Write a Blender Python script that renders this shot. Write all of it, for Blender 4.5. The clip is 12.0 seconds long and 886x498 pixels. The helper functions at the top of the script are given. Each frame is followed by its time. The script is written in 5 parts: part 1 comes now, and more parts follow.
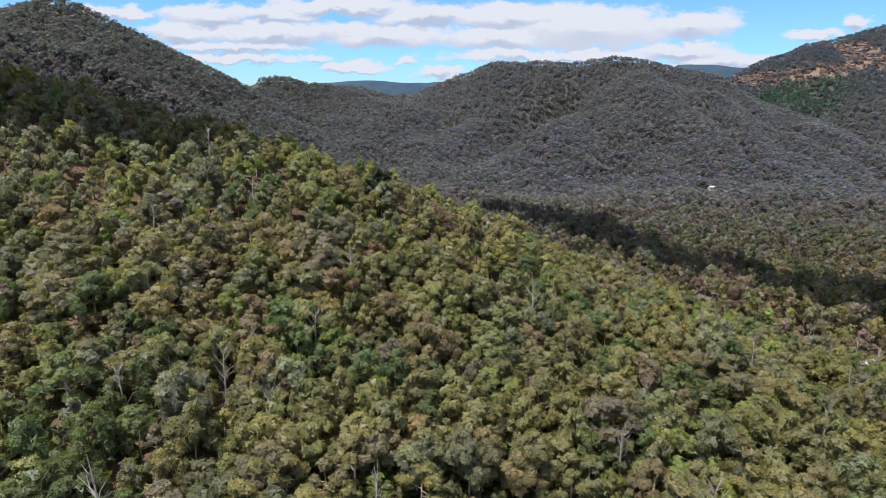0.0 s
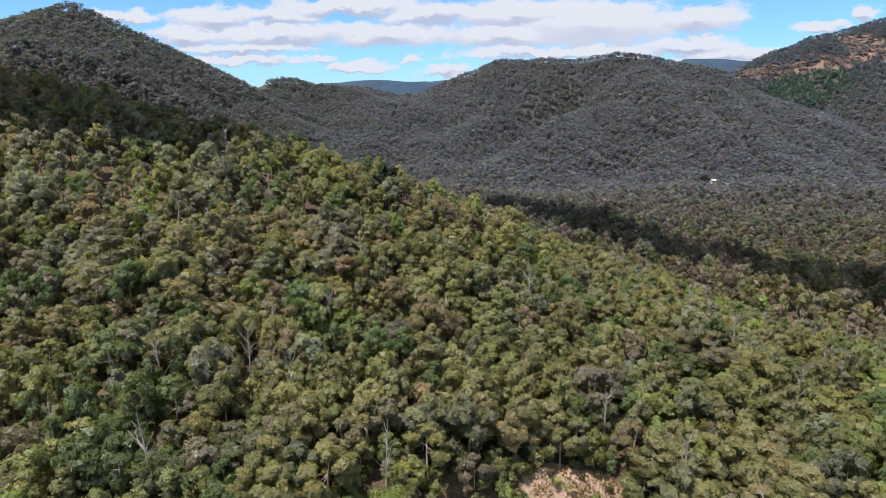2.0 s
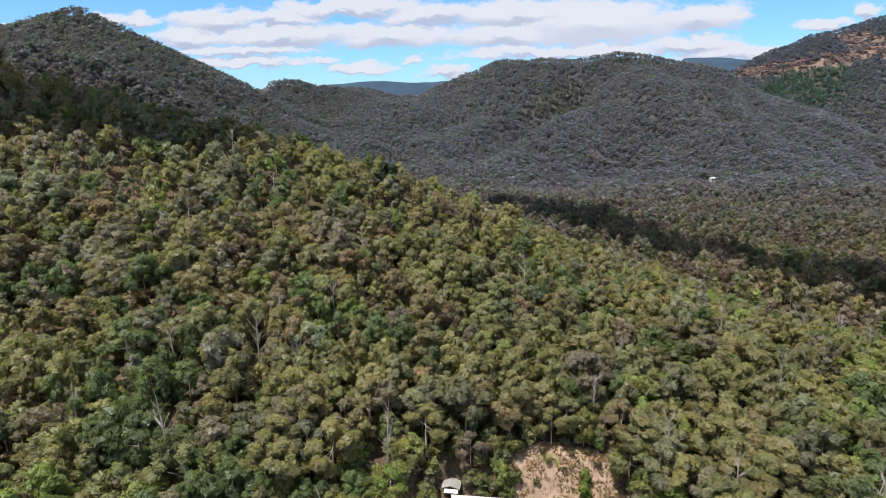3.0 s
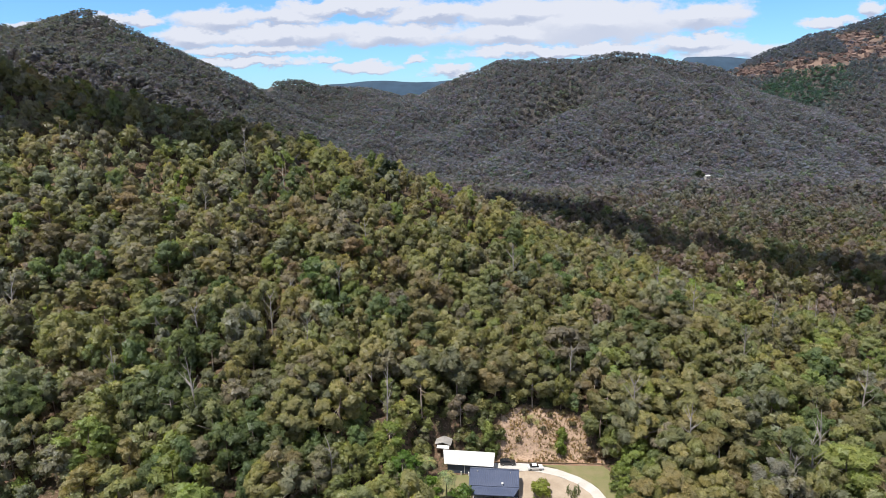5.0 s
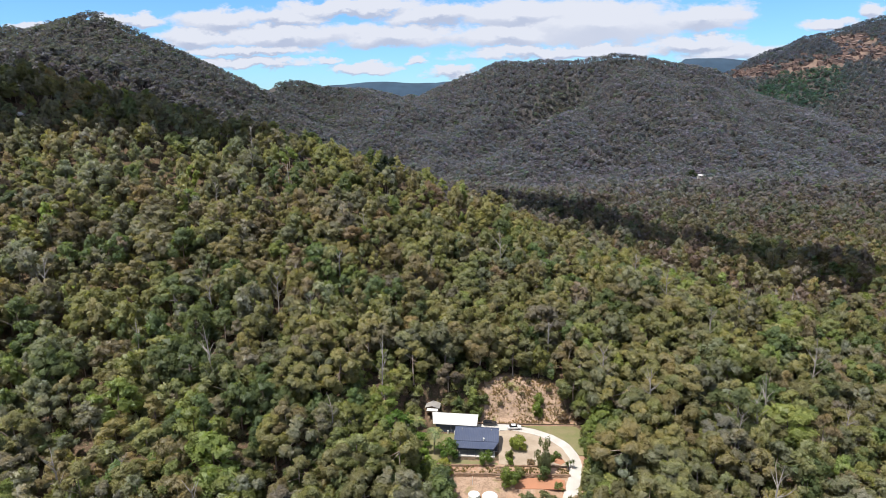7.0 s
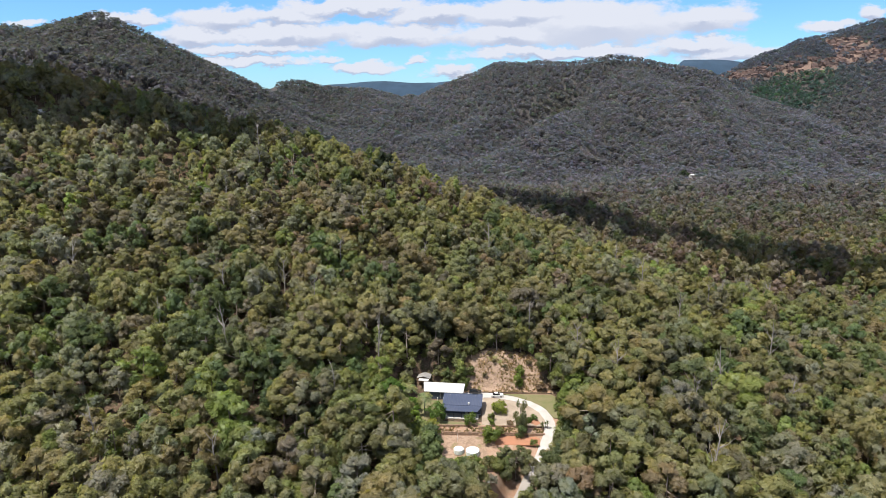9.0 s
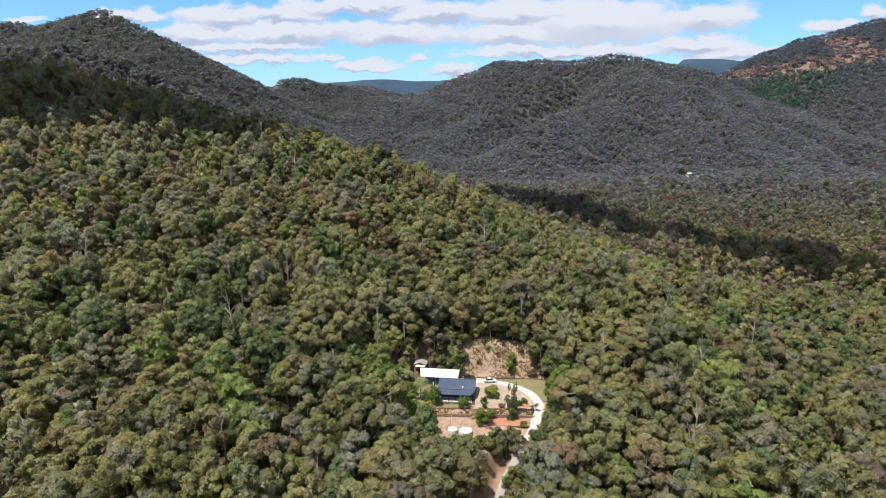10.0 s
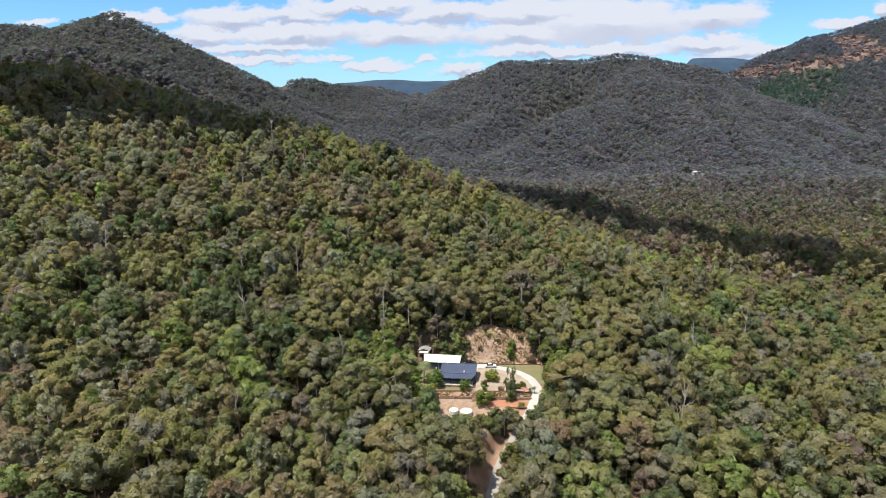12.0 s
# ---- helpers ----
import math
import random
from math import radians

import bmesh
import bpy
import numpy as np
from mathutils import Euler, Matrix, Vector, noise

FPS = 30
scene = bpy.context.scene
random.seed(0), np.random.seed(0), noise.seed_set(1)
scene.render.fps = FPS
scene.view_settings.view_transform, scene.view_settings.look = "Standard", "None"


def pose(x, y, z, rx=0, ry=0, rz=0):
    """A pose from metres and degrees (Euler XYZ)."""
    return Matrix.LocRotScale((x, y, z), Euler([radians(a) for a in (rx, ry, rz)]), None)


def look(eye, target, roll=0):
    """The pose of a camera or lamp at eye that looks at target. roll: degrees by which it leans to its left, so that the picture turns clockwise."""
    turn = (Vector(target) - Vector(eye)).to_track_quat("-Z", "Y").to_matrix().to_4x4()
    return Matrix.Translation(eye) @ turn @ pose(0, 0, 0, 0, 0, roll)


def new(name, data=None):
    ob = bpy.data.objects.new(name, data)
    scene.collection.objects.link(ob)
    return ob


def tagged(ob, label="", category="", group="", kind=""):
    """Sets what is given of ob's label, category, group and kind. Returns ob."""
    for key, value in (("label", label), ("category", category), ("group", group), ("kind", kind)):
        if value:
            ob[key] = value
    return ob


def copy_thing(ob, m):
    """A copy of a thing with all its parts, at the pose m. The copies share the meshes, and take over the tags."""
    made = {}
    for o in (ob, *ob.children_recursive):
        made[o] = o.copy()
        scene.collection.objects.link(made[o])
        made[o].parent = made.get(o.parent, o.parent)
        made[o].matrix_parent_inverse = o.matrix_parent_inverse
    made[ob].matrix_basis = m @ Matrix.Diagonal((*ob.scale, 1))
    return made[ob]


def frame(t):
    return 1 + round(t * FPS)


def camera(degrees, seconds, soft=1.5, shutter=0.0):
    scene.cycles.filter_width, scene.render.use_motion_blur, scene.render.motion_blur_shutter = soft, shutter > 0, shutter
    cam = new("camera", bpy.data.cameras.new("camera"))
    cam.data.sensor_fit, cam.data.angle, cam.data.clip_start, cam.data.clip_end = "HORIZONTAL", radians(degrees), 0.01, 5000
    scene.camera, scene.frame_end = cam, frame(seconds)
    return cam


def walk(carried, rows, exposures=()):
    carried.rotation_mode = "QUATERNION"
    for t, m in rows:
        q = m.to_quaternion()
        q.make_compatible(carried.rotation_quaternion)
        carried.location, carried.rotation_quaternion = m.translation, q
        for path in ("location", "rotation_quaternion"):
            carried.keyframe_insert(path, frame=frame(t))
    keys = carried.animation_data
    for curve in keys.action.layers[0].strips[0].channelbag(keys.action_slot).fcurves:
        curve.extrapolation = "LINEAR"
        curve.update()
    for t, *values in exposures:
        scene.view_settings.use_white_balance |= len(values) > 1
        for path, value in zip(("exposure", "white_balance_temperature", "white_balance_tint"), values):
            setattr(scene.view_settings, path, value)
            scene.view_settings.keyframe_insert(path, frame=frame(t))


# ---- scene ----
cam = camera(72.0, 12.0, soft=0.85)
PATH = [
    (0, (-0.957, 0.351, 99.823), (-1.05, 2.294, 99.358), 0.2),
    (0.5, (-0.554, -3.001, 99.647), (-0.654, -1.059, 99.182), -0.1),
    (1, (0.108, -7.268, 99.79), (0.0, -5.326, 99.322), -0.3),
    (1.5, (0.776, -11.613, 100.035), (0.663, -9.672, 99.565), -0.5),
    (2, (1.67, -16.413, 100.141), (1.552, -14.473, 99.671), -0.7),
    (2.5, (2.579, -20.888, 100.122), (2.456, -18.947, 99.653), -0.9),
    (3, (3.769, -26.137, 99.843), (3.642, -24.197, 99.375), -1.1),
    (5, (7.919, -47.371, 100.628), (7.783, -45.432, 100.158), -1.2),
    (5.5, (9.013, -52.18, 100.436), (8.876, -50.241, 99.967), -1.2),
    (6, (10.412, -57.754, 100.357), (10.275, -55.815, 99.888), -1.2),
    (6.5, (11.531, -62.69, 100.184), (11.393, -60.75, 99.717), -1.2),
    (7, (12.833, -68.375, 99.971), (12.695, -66.435, 99.504), -1.1),
    (9, (17.315, -90.315, 100.208), (17.179, -88.375, 99.74), -0.8),
    (9.5, (18.344, -95.441, 100.278), (18.209, -93.501, 99.81), -0.7),
    (10, (19.587, -101.034, 100.468), (19.45, -99.095, 99.995), -0.6),
    (10.5, (20.558, -105.099, 100.311), (20.417, -103.161, 99.839), -0.6),
    (11, (21.188, -108.076, 100.128), (21.043, -106.139, 99.655), -0.7),
    (11.5, (21.91, -110.225, 100.136), (21.757, -108.288, 99.664), -0.7),
    (12, (22.515, -111.667, 99.451), (22.351, -109.731, 98.979), -0.8),
]
walk(cam, [(t, look(eye, target, roll)) for t, eye, target, roll in PATH])

# ---- light: sun high on the viewer's left, blue sky with fair-weather cloud ----
SUN = Vector((-0.27, -0.22, 0.94)).normalized()
sun = new("sun", bpy.data.lights.new("sun", "SUN"))
scene.view_settings.exposure = 0.59
sun.data.energy, sun.data.angle, sun.data.color = 4.5, radians(0.53), (1.0, 0.95, 0.87)
sun.matrix_world = look((-300, -200, 800), Vector((-300, -200, 800)) - SUN)

world = bpy.data.worlds.new("sky")
scene.world = world
world.use_nodes = True


def sky_nodes():
    nt = world.node_tree
    nt.nodes.clear()
    N, L = nt.nodes.new, nt.links.new

    def math_(op, a, b=None, c=None):
        n = N("ShaderNodeMath")
        n.operation = op
        for i, v in enumerate((a, b, c)):
            if v is None:
                continue
            if isinstance(v, (int, float)):
                n.inputs[i].default_value = v
            else:
                L(v, n.inputs[i])
        return n.outputs[0]

    sky = N("ShaderNodeTexSky")
    sky.sky_type, sky.sun_disc = "NISHITA", False
    sky.sun_elevation = math.asin(SUN.z)
    sky.sun_rotation = math.atan2(SUN.x, SUN.y)
    sky.air_density, sky.dust_density, sky.ozone_density = 1.0, 0.3, 2.0
    tc = N("ShaderNodeTexCoord")
    sep = N("ShaderNodeSeparateXYZ")
    L(tc.outputs["Generated"], sep.inputs[0])
    def coverage(up):
        """A flat cloud deck seen in perspective, with billows on it; up: how much higher to look."""
        h = math_("ADD", math_("MAXIMUM", math_("ADD", sep.outputs[2], up), 0.0), 0.085)
        com = N("ShaderNodeCombineXYZ")
        L(math_("DIVIDE", sep.outputs[0], h), com.inputs[0]), L(math_("DIVIDE", sep.outputs[1], h), com.inputs[1])
        com.inputs[2].default_value = CLOUD[1][2]
        mp = N("ShaderNodeMapping")
        L(com.outputs[0], mp.inputs[0])
        mp.inputs["Location"].default_value = (CLOUD[1][0], CLOUD[1][1], 0)
        big = N("ShaderNodeTexNoise")
        big.inputs["Scale"].default_value, big.inputs["Detail"].default_value, big.inputs["Roughness"].default_value = CLOUD[0], 3.0, 0.5
        L(mp.outputs[0], big.inputs["Vector"])
        lift = N("ShaderNodeCombineXYZ")
        L(sep.outputs[0], lift.inputs[0]), L(sep.outputs[1], lift.inputs[1])
        L(math_("MULTIPLY", math_("ADD", sep.outputs[2], up), 2.2), lift.inputs[2])
        puff = N("ShaderNodeTexNoise")
        puff.inputs["Scale"].default_value, puff.inputs["Detail"].default_value, puff.inputs["Roughness"].default_value = 19.0, 8.0, 0.56
        L(lift.outputs[0], puff.inputs["Vector"])
        return math_("ADD", math_("MULTIPLY", big.outputs["Fac"], 0.56), math_("MULTIPLY", puff.outputs["Fac"], 0.44))

    # the heaps of cloud over the valley's end, as (across, up, half width, half height) for one unit ahead
    ahead = math_("MAXIMUM", sep.outputs[1], 0.05)
    across, rise = math_("DIVIDE", sep.outputs[0], ahead), math_("DIVIDE", sep.outputs[2], ahead)

    def wisp(scale, seed):
        com = N("ShaderNodeCombineXYZ")
        L(math_("ADD", across, seed), com.inputs[0]), L(math_("MULTIPLY", rise, 2.0), com.inputs[1])
        n = N("ShaderNodeTexNoise")
        n.inputs["Scale"].default_value, n.inputs["Detail"].default_value, n.inputs["Roughness"].default_value = scale, 7.0, 0.6
        L(com.outputs[0], n.inputs["Vector"])
        return math_("SUBTRACT", n.outputs["Fac"], 0.5)
    warp_x, warp_y, ragged = wisp(14.0, 0.0), wisp(17.0, 5.0), wisp(30.0, 9.0)

    def heaps(up):
        com = N("ShaderNodeCombineXYZ")
        L(math_("MULTIPLY_ADD", warp_x, 0.09, across), com.inputs[0])
        L(math_("ADD", math_("MULTIPLY_ADD", warp_y, 0.042, rise), up), com.inputs[1])
        most = None
        for cx_, cy_, w_, h_ in HEAPS:
            sub = N("ShaderNodeVectorMath")
            sub.operation = "SUBTRACT"
            L(com.outputs[0], sub.inputs[0])
            sub.inputs[1].default_value = (cx_, cy_, 0)
            mul = N("ShaderNodeVectorMath")
            mul.operation = "MULTIPLY"
            L(sub.outputs[0], mul.inputs[0])
            mul.inputs[1].default_value = (1 / w_, 1 / h_, 0)
            ln = N("ShaderNodeVectorMath")
            ln.operation = "LENGTH"
            L(mul.outputs[0], ln.inputs[0])
            one = math_("SUBTRACT", 1.42, ln.outputs["Value"])
            most = one if most is None else math_("SMOOTH_MAX", most, one, 0.15)
        return math_("ADD", math_("MULTIPLY", math_("ADD", math_("MAXIMUM", most, -0.6), math_("MULTIPLY", ragged, 1.3)), 0.15), 0.43)

    def ramped(v, lo, hi):
        n = N("ShaderNodeMapRange")
        n.inputs["From Min"].default_value, n.inputs["From Max"].default_value = lo, hi
        L(v, n.inputs["Value"])
        return n.outputs[0]
    here = math_("MULTIPLY", ramped(sep.outputs[1], 0.60, 0.74), ramped(rise, 0.30, 0.19))

    def blended(up, up_heaps):
        deck, heap = coverage(up), heaps(up_heaps)
        return math_("ADD", deck, math_("MULTIPLY", here, math_("SUBTRACT", heap, deck)))
    cov, above = blended(0.0, 0.0), blended(0.018, 0.008)
    ramp = N("ShaderNodeMapRange")
    ramp.interpolation_type = "SMOOTHSTEP"
    ramp.inputs["From Min"].default_value, ramp.inputs["From Max"].default_value = CLOUD[2], CLOUD[3]
    L(cov, ramp.inputs["Value"])
    shade = N("ShaderNodeMapRange")
    shade.inputs["From Min"].default_value, shade.inputs["From Max"].default_value = -0.01, 0.075
    L(math_("SUBTRACT", above, cov), shade.inputs["Value"])
    white = N("ShaderNodeMix")
    white.data_type = "RGBA"
    L(shade.outputs[0], white.inputs["Factor"])
    white.inputs["A"].default_value, white.inputs["B"].default_value = (5.15, 5.4, 6.1, 1), (3.3, 3.75, 4.9, 1)
    tint = N("ShaderNodeMix")
    tint.data_type, tint.blend_type = "RGBA", "MULTIPLY"
    tint.inputs["Factor"].default_value = 1.0
    L(sky.outputs[0], tint.inputs["A"])
    tint.inputs["B"].default_value = (0.55, 0.88, 1.25, 1)
    mix = N("ShaderNodeMix")
    mix.data_type = "RGBA"
    L(ramp.outputs[0], mix.inputs["Factor"])
    L(tint.outputs["Result"], mix.inputs["A"]), L(white.outputs["Result"], mix.inputs["B"])
    bg = N("ShaderNodeBackground")
    bg.inputs["Strength"].default_value = SKY
    L(mix.outputs["Result"], bg.inputs["Color"])
    out = N("ShaderNodeOutputWorld")
    L(bg.outputs[0], out.inputs["Surface"])


SKY = 0.10
HEAPS = ((-0.737, 0.136, 0.025, 0.005), (-0.57, 0.137, 0.061, 0.009), (-0.417, 0.133, 0.069, 0.015), (-0.312, 0.135, 0.059, 0.011), (-0.466, 0.109, 0.056, 0.015), (-0.318, 0.108, 0.127, 0.016),
         (-0.385, 0.086, 0.106, 0.008), (-0.387, 0.067, 0.097, 0.007), (-0.207, 0.147, 0.11, 0.011), (-0.147, 0.104, 0.097, 0.017), (-0.075, 0.133, 0.078, 0.014), (-0.253, 0.07, 0.022, 0.007),
         (-0.19, 0.056, 0.054, 0.007), (-0.108, 0.065, 0.013, 0.006), (-0.055, 0.047, 0.036, 0.008), (0.055, 0.131, 0.111, 0.018), (0.038, 0.1, 0.082, 0.018), (0.175, 0.113, 0.127, 0.029),
         (0.134, 0.073, 0.162, 0.009), (0.321, 0.08, 0.071, 0.011), (0.33, 0.117, 0.062, 0.019), (0.381, 0.065, 0.067, 0.013), (0.512, 0.102, 0.029, 0.007), (0.575, 0.119, 0.024, 0.009))
CLOUD = (1.25, (3.6, 0.4, 0.0), 0.425, 0.515)
sky_nodes()


# ---- materials ----
def material(name, build):
    m = bpy.data.materials.new(name)
    m.use_nodes = True
    nt = m.node_tree
    nt.nodes.clear()
    out = nt.nodes.new("ShaderNodeOutputMaterial")
    nt.links.new(build(nt), out.inputs["Surface"])
    return m


def node(nt, kind, **inputs):
    n = nt.nodes.new(kind)
    for k, v in inputs.items():
        key = k.replace("_", " ")
        if isinstance(v, bpy.types.NodeSocket):
            nt.links.new(v, n.inputs[key])
        else:
            n.inputs[key].default_value = v
    return n


def mixed(nt, fac, a, b, blend="MIX"):
    n = nt.nodes.new("ShaderNodeMix")
    n.data_type, n.blend_type = "RGBA", blend
    for key, v in (("Factor", fac), ("A", a), ("B", b)):
        if isinstance(v, bpy.types.NodeSocket):
            nt.links.new(v, n.inputs[key])
        else:
            n.inputs[key].default_value = v if key == "Factor" else (*v, 1) if len(v) == 3 else v
    return n.outputs["Result"]


def spots(nt, scale, lo, hi, detail=4.0, stretch=(1, 1, 1)):
    """A noise in metres, cut to 0..1 between lo and hi."""
    geo = nt.nodes.new("ShaderNodeNewGeometry")
    mp = node(nt, "ShaderNodeMapping", Vector=geo.outputs["Position"], Scale=stretch)
    n = node(nt, "ShaderNodeTexNoise", Vector=mp.outputs[0], Scale=scale, Detail=detail)
    r = node(nt, "ShaderNodeMapRange", Value=n.outputs["Fac"])
    r.inputs["From Min"].default_value, r.inputs["From Max"].default_value = lo, hi
    return r.outputs[0]


def bumped(nt, height, strength, distance):
    return node(nt, "ShaderNodeBump", Height=height, Strength=strength, Distance=distance).outputs[0]


def principled(nt, colour, rough=0.8, metal=0.0, normal=None, spec=0.3):
    n = nt.nodes.new("ShaderNodeBsdfPrincipled")
    if isinstance(colour, bpy.types.NodeSocket):
        nt.links.new(colour, n.inputs["Base Color"])
    else:
        n.inputs["Base Color"].default_value = (*colour, 1)
    n.inputs["Roughness"].default_value, n.inputs["Metallic"].default_value = rough, metal
    n.inputs["Specular IOR Level"].default_value = spec
    if normal:
        nt.links.new(normal, n.inputs["Normal"])
    return n.outputs[0]


def two_tone(name, a, b, scale, rough=0.85, fine=None, bump=0.3, depth=0.02, metal=0.0, spec=0.3, stretch=(1, 1, 1)):
    """A surface of two colours in blotches, with finer grain over it."""
    def build(nt):
        c = mixed(nt, spots(nt, scale, 0.35, 0.65, 5, stretch), a, b)
        f = spots(nt, fine or scale * 9, 0.3, 0.7, 3, stretch)
        c = mixed(nt, 0.35, c, mixed(nt, f, (0.35, 0.35, 0.35), (1, 1, 1)), "MULTIPLY")
        return principled(nt, c, rough, metal, bumped(nt, f, bump, depth), spec)
    return material(name, build)


def leaf_material(name, attribute, vary=0.38, spray=2.6, holes=0.0, mottle=0.48, thin=0.36):
    """Foliage: the tree's own colour, varied from spray to spray and within it, ragged edges, light coming through."""
    def build(nt):
        if attribute:
            a = nt.nodes.new("ShaderNodeAttribute")
            a.attribute_name = "tree_colour"
            base = a.outputs["Color"]
        else:
            base = nt.nodes.new("ShaderNodeObjectInfo").outputs["Color"]
        island = nt.nodes.new("ShaderNodeNewGeometry").outputs["Random Per Island"]
        v = node(nt, "ShaderNodeMapRange", Value=island)
        v.inputs["To Min"].default_value, v.inputs["To Max"].default_value = 1 - vary, 1 + vary
        c = mixed(nt, 1.0, base, v.outputs[0], "MULTIPLY")
        c = mixed(nt, spots(nt, 0.35, 0.45, 0.75, 2), c, mixed(nt, 1.0, c, (1.2, 1.08, 0.85), "MULTIPLY"))
        f = spots(nt, spray, 0.36, 0.64, 2)
        c = mixed(nt, 1.0, c, mixed(nt, f, (1 - mottle,) * 3, (1 + 0.9 * mottle,) * 3), "MULTIPLY")
        d = node(nt, "ShaderNodeBsdfDiffuse", Color=c)
        t = node(nt, "ShaderNodeBsdfTranslucent", Color=mixed(nt, 1.0, c, (1.05, 1.15, 0.6), "MULTIPLY"))
        m1 = node(nt, "ShaderNodeMixShader", Fac=thin)
        nt.links.new(d.outputs[0], m1.inputs[1]), nt.links.new(t.outputs[0], m1.inputs[2])
        g = node(nt, "ShaderNodeBsdfGlossy", Color=(0.8, 0.85, 0.9, 1), Roughness=0.45)
        m2 = node(nt, "ShaderNodeMixShader", Fac=0.015)
        nt.links.new(m1.outputs[0], m2.inputs[1]), nt.links.new(g.outputs[0], m2.inputs[2])
        if not holes:
            return m2.outputs[0]
        gap = nt.nodes.new("ShaderNodeMath")
        gap.operation = "LESS_THAN"
        geo = nt.nodes.new("ShaderNodeNewGeometry")
        n = node(nt, "ShaderNodeTexNoise", Vector=geo.outputs["Position"], Scale=spray * 0.9, Detail=1.0)
        nt.links.new(n.outputs["Fac"], gap.inputs[0])
        gap.inputs[1].default_value = holes
        m3 = nt.nodes.new("ShaderNodeMixShader")
        nt.links.new(gap.outputs[0], m3.inputs[0])
        nt.links.new(m2.outputs[0], m3.inputs[1])
        nt.links.new(nt.nodes.new("ShaderNodeBsdfTransparent").outputs[0], m3.inputs[2])
        return m3.outputs[0]
    return material(name, build)


LEAF = leaf_material("leaves_of_one_tree", False, 0.18, 4.0, 0.47, 0.40, 0.54)
PLAIN_LEAF = leaf_material("leaves_of_garden_plant", False, 0.3, 3.0)
LEAF_MANY = leaf_material("leaves_of_forest", True, 0.15, 3.5, 0.47, 0.36, 0.54)
# little variation and mottle: imitates the low contrast of hazy distance
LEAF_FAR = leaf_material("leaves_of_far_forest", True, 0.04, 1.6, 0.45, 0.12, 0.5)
GRASS_BLADE = leaf_material("grass_blades", True, 0.3, 4.0)
BARK = two_tone("gum_bark", (0.50, 0.43, 0.37), (0.24, 0.17, 0.125), 1.2, 0.9, stretch=(1, 1, 0.25))
DEAD = two_tone("bleached_dead_wood", (0.42, 0.38, 0.34), (0.25, 0.22, 0.20), 1.5, 0.85, stretch=(1, 1, 0.3))
PALM_BARK = two_tone("palm_trunk_bark", (0.30, 0.27, 0.23), (0.16, 0.14, 0.11), 2.5, 0.9, stretch=(0.4, 0.4, 3))


def ground_build(nt):
    a = nt.nodes.new("ShaderNodeAttribute")
    a.attribute_name = "cover"
    sep = node(nt, "ShaderNodeSeparateColor", Color=a.outputs["Color"])
    litter = mixed(nt, spots(nt, 0.12, 0.4, 0.62, 6), (0.085, 0.058, 0.040), (0.165, 0.105, 0.072))
    litter = mixed(nt, spots(nt, 0.9, 0.48, 0.60, 6), litter, (0.050, 0.048, 0.022))
    litter = mixed(nt, spots(nt, 2.2, 0.56, 0.66, 6), litter, (0.20, 0.155, 0.11))
    dry = mixed(nt, spots(nt, 0.35, 0.38, 0.62, 6), (0.43, 0.305, 0.225), (0.36, 0.255, 0.175))
    dry = mixed(nt, spots(nt, 1.3, 0.52, 0.66, 6), dry, (0.25, 0.175, 0.125))
    dry = mixed(nt, spots(nt, 0.6, 0.54, 0.62, 6, (1, 1, 2)), dry, (0.28, 0.195, 0.14))
    dry = mixed(nt, spots(nt, 0.22, 0.56, 0.66, 4), dry, (0.20, 0.19, 0.075))
    red = mixed(nt, spots(nt, 0.5, 0.35, 0.65, 6), (0.37, 0.215, 0.140), (0.41, 0.285, 0.205))
    rock = mixed(nt, spots(nt, 0.02, 0.4, 0.6, 8, (1, 1, 2.5)), (0.215, 0.150, 0.118), (0.120, 0.092, 0.080))
    # distant litter greyed: understorey tone with air haze painted in
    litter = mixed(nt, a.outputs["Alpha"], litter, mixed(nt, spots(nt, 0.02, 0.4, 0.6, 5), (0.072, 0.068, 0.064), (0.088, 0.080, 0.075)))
    c = mixed(nt, sep.outputs[0], litter, dry)
    c = mixed(nt, sep.outputs[1], c, red)
    c = mixed(nt, sep.outputs[2], c, rock)
    f = spots(nt, 3.0, 0.3, 0.7, 6)
    c = mixed(nt, 0.45, c, mixed(nt, f, (0.4, 0.4, 0.4), (1.1, 1.1, 1.1)), "MULTIPLY")
    return principled(nt, c, 0.95, 0, bumped(nt, f, 0.6, 0.12), 0.15)


GROUND = material("forest_floor", ground_build)
LAWN = two_tone("mown_grass", (0.165, 0.170, 0.070), (0.215, 0.185, 0.098), 0.35, 0.95, 6, 0.5, 0.05)
GREEN_LAWN = two_tone("lush_grass", (0.12, 0.19, 0.04), (0.17, 0.20, 0.06), 0.4, 0.95, 6, 0.5, 0.05)
GRAVEL = two_tone("tan_gravel", (0.40, 0.325, 0.25), (0.32, 0.25, 0.185), 0.3, 0.95, 7, 0.5, 0.02)
RED_SOIL = two_tone("red_soil", (0.42, 0.195, 0.112), (0.35, 0.175, 0.105), 0.25, 0.95, 4, 0.4, 0.03)
CONCRETE = two_tone("pale_concrete", (0.55, 0.52, 0.48), (0.46, 0.43, 0.39), 0.3, 0.8, 5, 0.2, 0.004)
ROAD = two_tone("weathered_road_seal", (0.40, 0.37, 0.34), (0.32, 0.29, 0.26), 0.4, 0.9, 8, 0.3, 0.006)
STONE = two_tone("wall_stone", (0.30, 0.19, 0.125), (0.19, 0.13, 0.09), 0.9, 0.9, 6, 0.5, 0.03)
ROCK = two_tone("cliff_rock", (0.23, 0.155, 0.130), (0.11, 0.085, 0.080), 0.05, 0.95, 0.5, 0.8, 0.5, stretch=(1, 1, 2))
